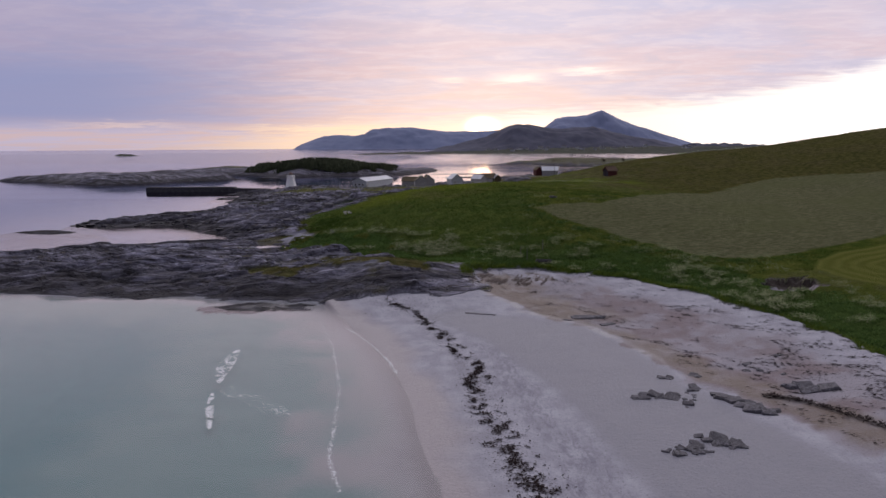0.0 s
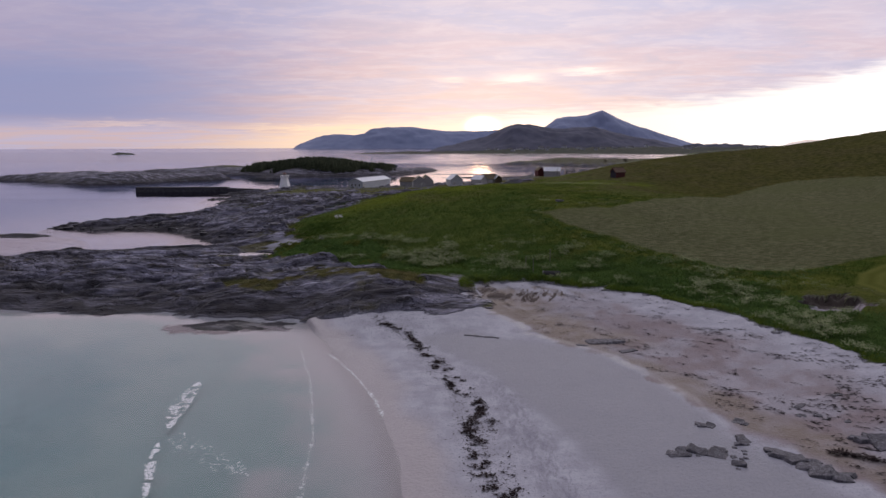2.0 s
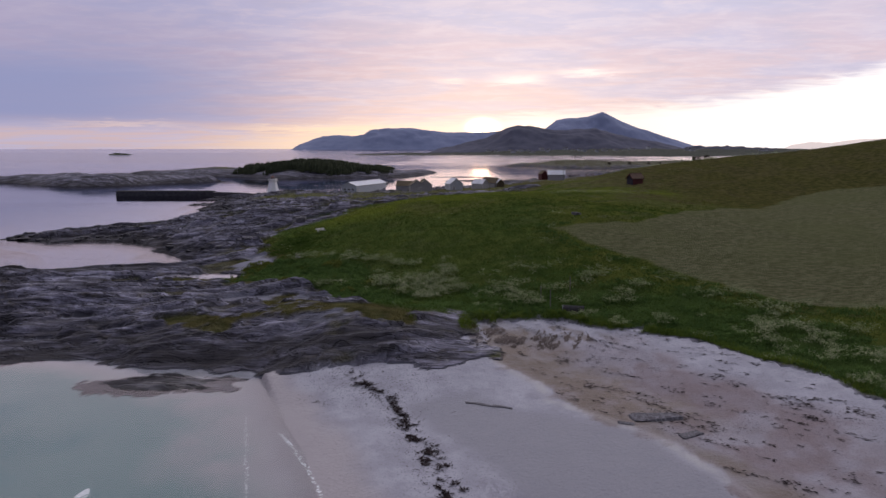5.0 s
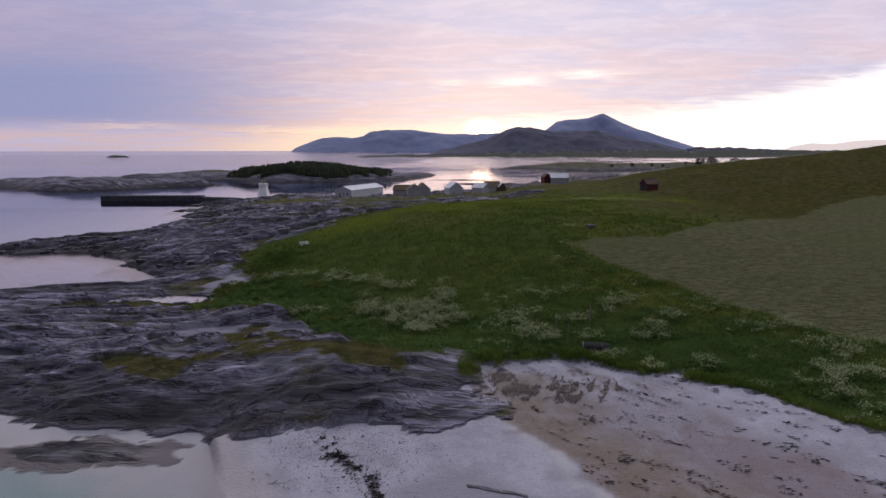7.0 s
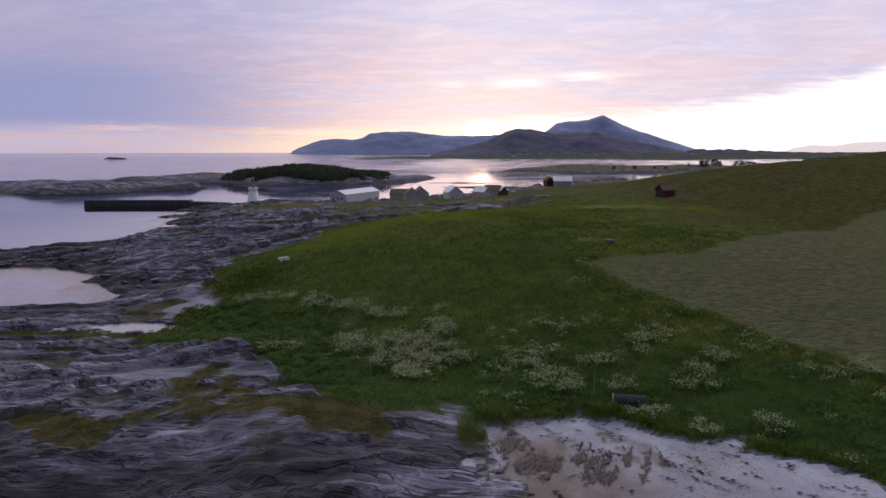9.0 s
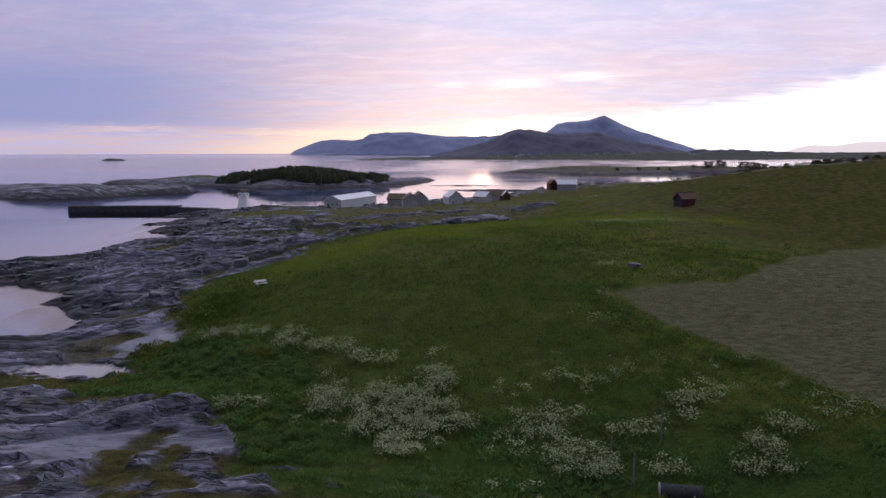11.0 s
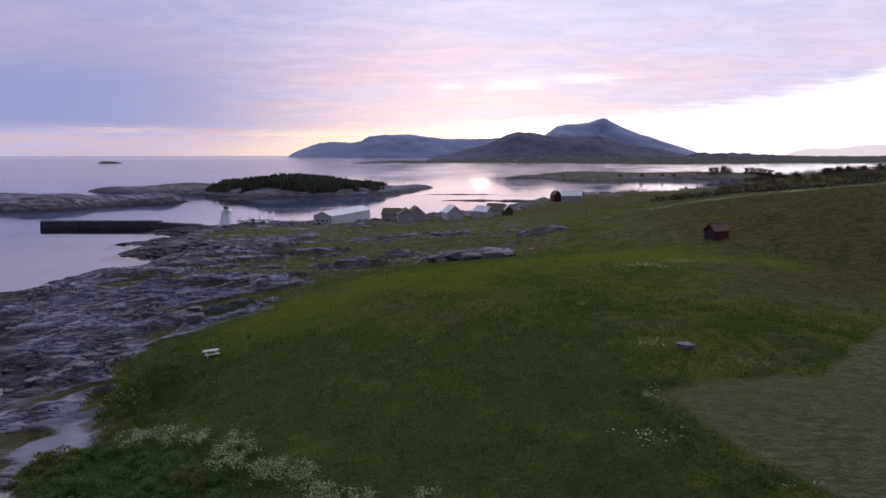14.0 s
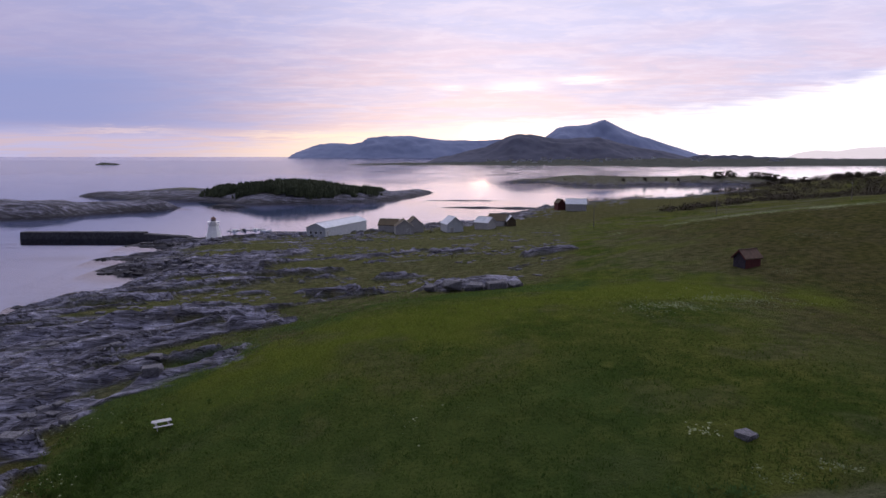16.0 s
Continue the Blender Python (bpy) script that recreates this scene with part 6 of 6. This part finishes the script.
def tree(seed):
    e = tagged(new("tree"), "dark round-crowned tree on the far spit", "tree", "trees on the spit")
    tall = 8.0
    part("trunk", lathe([(0.28, -0.5), (0.2, 1.5), (0.12, 4.0), (0.05, 6.0)], 7), STONE, e)
    for k in range(4):
        a = k * 1.7 + seed
        bm = lathe([(0.1, 0), (0.03, 2.6)], 6)
        bm.transform(Matrix.Translation((0, 0, 2.2 + 0.5 * k)) @ pose(0, 0, 0, 0, 48, math.degrees(a)))
        part("limb", bm, STONE, e)
    zc = rng.uniform(0.3, 6.4, 34)
    reach = 2.9 * np.sqrt(np.clip(1 - ((zc - 2.4) / 4.6) ** 2, 0.05, 1))
    turn_c, r_c = rng.uniform(0, 2 * np.pi, 34), np.sqrt(rng.uniform(0, 1, 34))
    c = np.stack([reach * r_c * np.cos(turn_c), reach * r_c * np.sin(turn_c), zc], -1)
    ob = faces_mesh("crown", leaf_ball(c, rng.uniform(0.9, 1.5, 34), 80, 0.35, 0.75), None, SCRUB_LEAF)
    ob.parent = e
    return e


base_tree = tree(1)
spots = [(272, 985, 0.5), (288, 990, 1.0), (296, 996, 0.85), (305, 996, 1.05), (312, 999, 0.8), (333, 1000, 0.85), (341, 1003, 1.0), (350, 1004, 1.15), (358, 1006, 1.1), (366, 1008, 1.15), (376, 1010, 1.1), (386, 1012, 0.9), (398, 1015, 0.6), (225, 975, 0.45), (198, 965, 0.5), (170, 950, 0.45), (240, 978, 0.4)]
base_tree.scale = (1, 1, 1)
base_tree.matrix_world = pose(272, 990, height_at(272, 990)) @ Matrix.Diagonal((0.6, 0.6, 0.5, 1))
for k, (x, y, f) in enumerate(spots[1:]):
    base_tree.scale = (f * 1.5, f * 1.5, f * 1.1)
    copy_thing(base_tree, pose(x, y, height_at(x, y), 0, 0, 47 * k))
for k in range(26):
    x, y, f = 258 + 4.4 * k + rng.uniform(-5, 5), 750 - 0.6 * k + rng.uniform(-32, 26), rng.uniform(0.3, 0.85)
    base_tree.scale = (f * 1.35, f * 1.35, f * 0.9)
    tagged(copy_thing(base_tree, pose(x, y, height_at(x, y), 0, 0, 61 * k)), "dark tree in the scrub on the rise above the bay", "tree", "trees above the bay")
base_tree.scale = (0.6, 0.6, 0.5)


def scrub():
    line_s = [(80, 452), (105, 466), (127, 480), (156, 512), (200, 600), (250, 680), (330, 730), (420, 800), (500, 960)]
    x, y = scatter(55, 560, 425, 960, 60000)
    cs = signed_distance(MAINLAND, x, y)
    d = line_distance(line_s, x, y)
    keep = (cs > 3) & (d < 11 + 60 * smooth(100, 260, x)) & (fbm(x / 16, y / 16, 3, 113) > 0.02) & (rng.uniform(0, 1, len(x)) < 0.5)
    keep |= (cs > 2) & (cs < 9) & (y > 500) & (fbm(x / 12, y / 12, 2, 115) > 0.1)
    x, y = x[keep], y[keep]
    ax, ay = scatter(40, 420, 905, 1100, 700)
    ok = (signed_distance(SPIT, ax, ay) > 12) & (fbm(ax / 14, ay / 14, 2, 117) > 0.0)
    x, y = np.concatenate([x, ax[ok]]), np.concatenate([y, ay[ok]])
    z = heights(x, y)
    r = rng.uniform(0.9, 2.6, len(x)) * (1 + 0.7 * smooth(120, 300, x))
    v = leaf_ball(np.stack([x, y, z + r * 0.45], -1), r, 22, 0.5, 1.2)
    tagged(faces_mesh("scrub", v, None, SCRUB_LEAF), "dark reddish scrub and low bushes along the bay", "bushes", kind="stuff")


scrub()


# houses on the far shore
def far_house(x, y, turn, w, l, h):
    e = tagged(stand("far_house", x, y, None, turn), "small pale house on the far shore", "house", "houses on the far shore")
    part("wall", gable_walls(w, l, h, w * 0.35), PALE_PAINT, e)
    part("roof", roof_slope(w, l, h, w * 0.35, -1), STONE, e)
    part("roof", roof_slope(w, l, h, w * 0.35, 1), STONE, e)


for k in range(38):
    hxx = rng.choice((70, 160, 230, 330, 430, 520, 700, 950)) + rng.normal(0, 35)
    hyy = 2330 - 0.08 * abs(hxx) + rng.uniform(20, 190)
    far_house(hxx, hyy, rng.uniform(60, 120), rng.uniform(7, 9), rng.uniform(9, 16), rng.uniform(4, 5.5))


# foam on the shallow water
def foam(name, pts, width, n, label):
    p = np.array(pts)
    seg = rng.integers(0, len(p) - 1, n)
    f = rng.uniform(0, 1, n)
    c = p[seg] + (p[seg + 1] - p[seg]) * f[:, None]
    x, y = c[:, 0] + rng.normal(0, width, n), c[:, 1] + rng.normal(0, width, n)
    base = np.stack([x, y, np.full(n, 0.02)], -1)
    size = rng.uniform(0.06, 0.3, n)
    ob = faces_mesh(name, leaves(base, rng.uniform(0, 6.28, n), np.full(n, 1.54), size, size * 0.8, 0.0), None, FOAM)
    return tagged(ob, label, "foam", kind="stuff")


FOAM = plain("sea_foam", (0.55, 0.58, 0.60), (0.74, 0.76, 0.78), 0.7, 4.0)
foam("wave_foam", [(-16.6, 110.6), (-11.9, 96.5), (-8.3, 82.3), (-6.8, 72.1), (-6.1, 66.4), (-4.1, 60.8)], 0.05, 420, "thin white foam line where ripples reach the sand")
foam("wave_foam", [(-12.2, 107), (-10, 103.5), (-6.8, 97.5), (-4.4, 92), (-2.9, 87.3)], 0.06, 300, "thin white foam line at the edge of the wet sand")


def foam_patch(name, pts, half, n, gaps, label, holes=0.7, big=0.2):
    """Torn foam round a line: wide in its middle, thin at both ends, with holes."""
    p = np.array(pts)
    run = np.cumsum(np.r_[0, np.hypot(*np.diff(p, axis=0).T)])
    f = rng.uniform(0, 1, n)
    x, y = np.interp(f * run[-1], run, p[:, 0]), np.interp(f * run[-1], run, p[:, 1])
    reach = half * np.sin(np.pi * f) ** 0.7
    x, y = x + rng.uniform(-1, 0.35, n) * reach, y + rng.normal(0, 0.15, n)
    hole = np.abs(fbm(x / holes, y / holes, 3, 121))
    keep = hole < gaps
    x, y = x[keep], y[keep]
    size = rng.uniform(0.3, 1.0, len(x)) * big
    ob = faces_mesh(name, leaves(np.stack([x, y, np.full(len(x), 0.02)], -1), rng.uniform(0, 6.28, len(x)), np.full(len(x), 1.54), size, size * 0.9, 0.0), None, FOAM)
    return tagged(ob, label, "foam", kind="stuff")


foam_patch("breaker_foam", [(-23.7, 96.5), (-22.7, 90), (-21.6, 84)], 1.3, 4200, 0.26, "white torn crest of a small breaking wave")
foam_patch("breaker_foam", [(-21.2, 81), (-19.8, 77), (-18, 72)], 0.5, 1300, 0.5, "narrow white crest of a small breaking wave")
foam_patch("foam_lace", [(-20, 83), (-16, 79.5), (-11.5, 75)], 3.4, 9000, 0.07, "thin lacy foam left behind by a small wave", 0.8, 0.11)
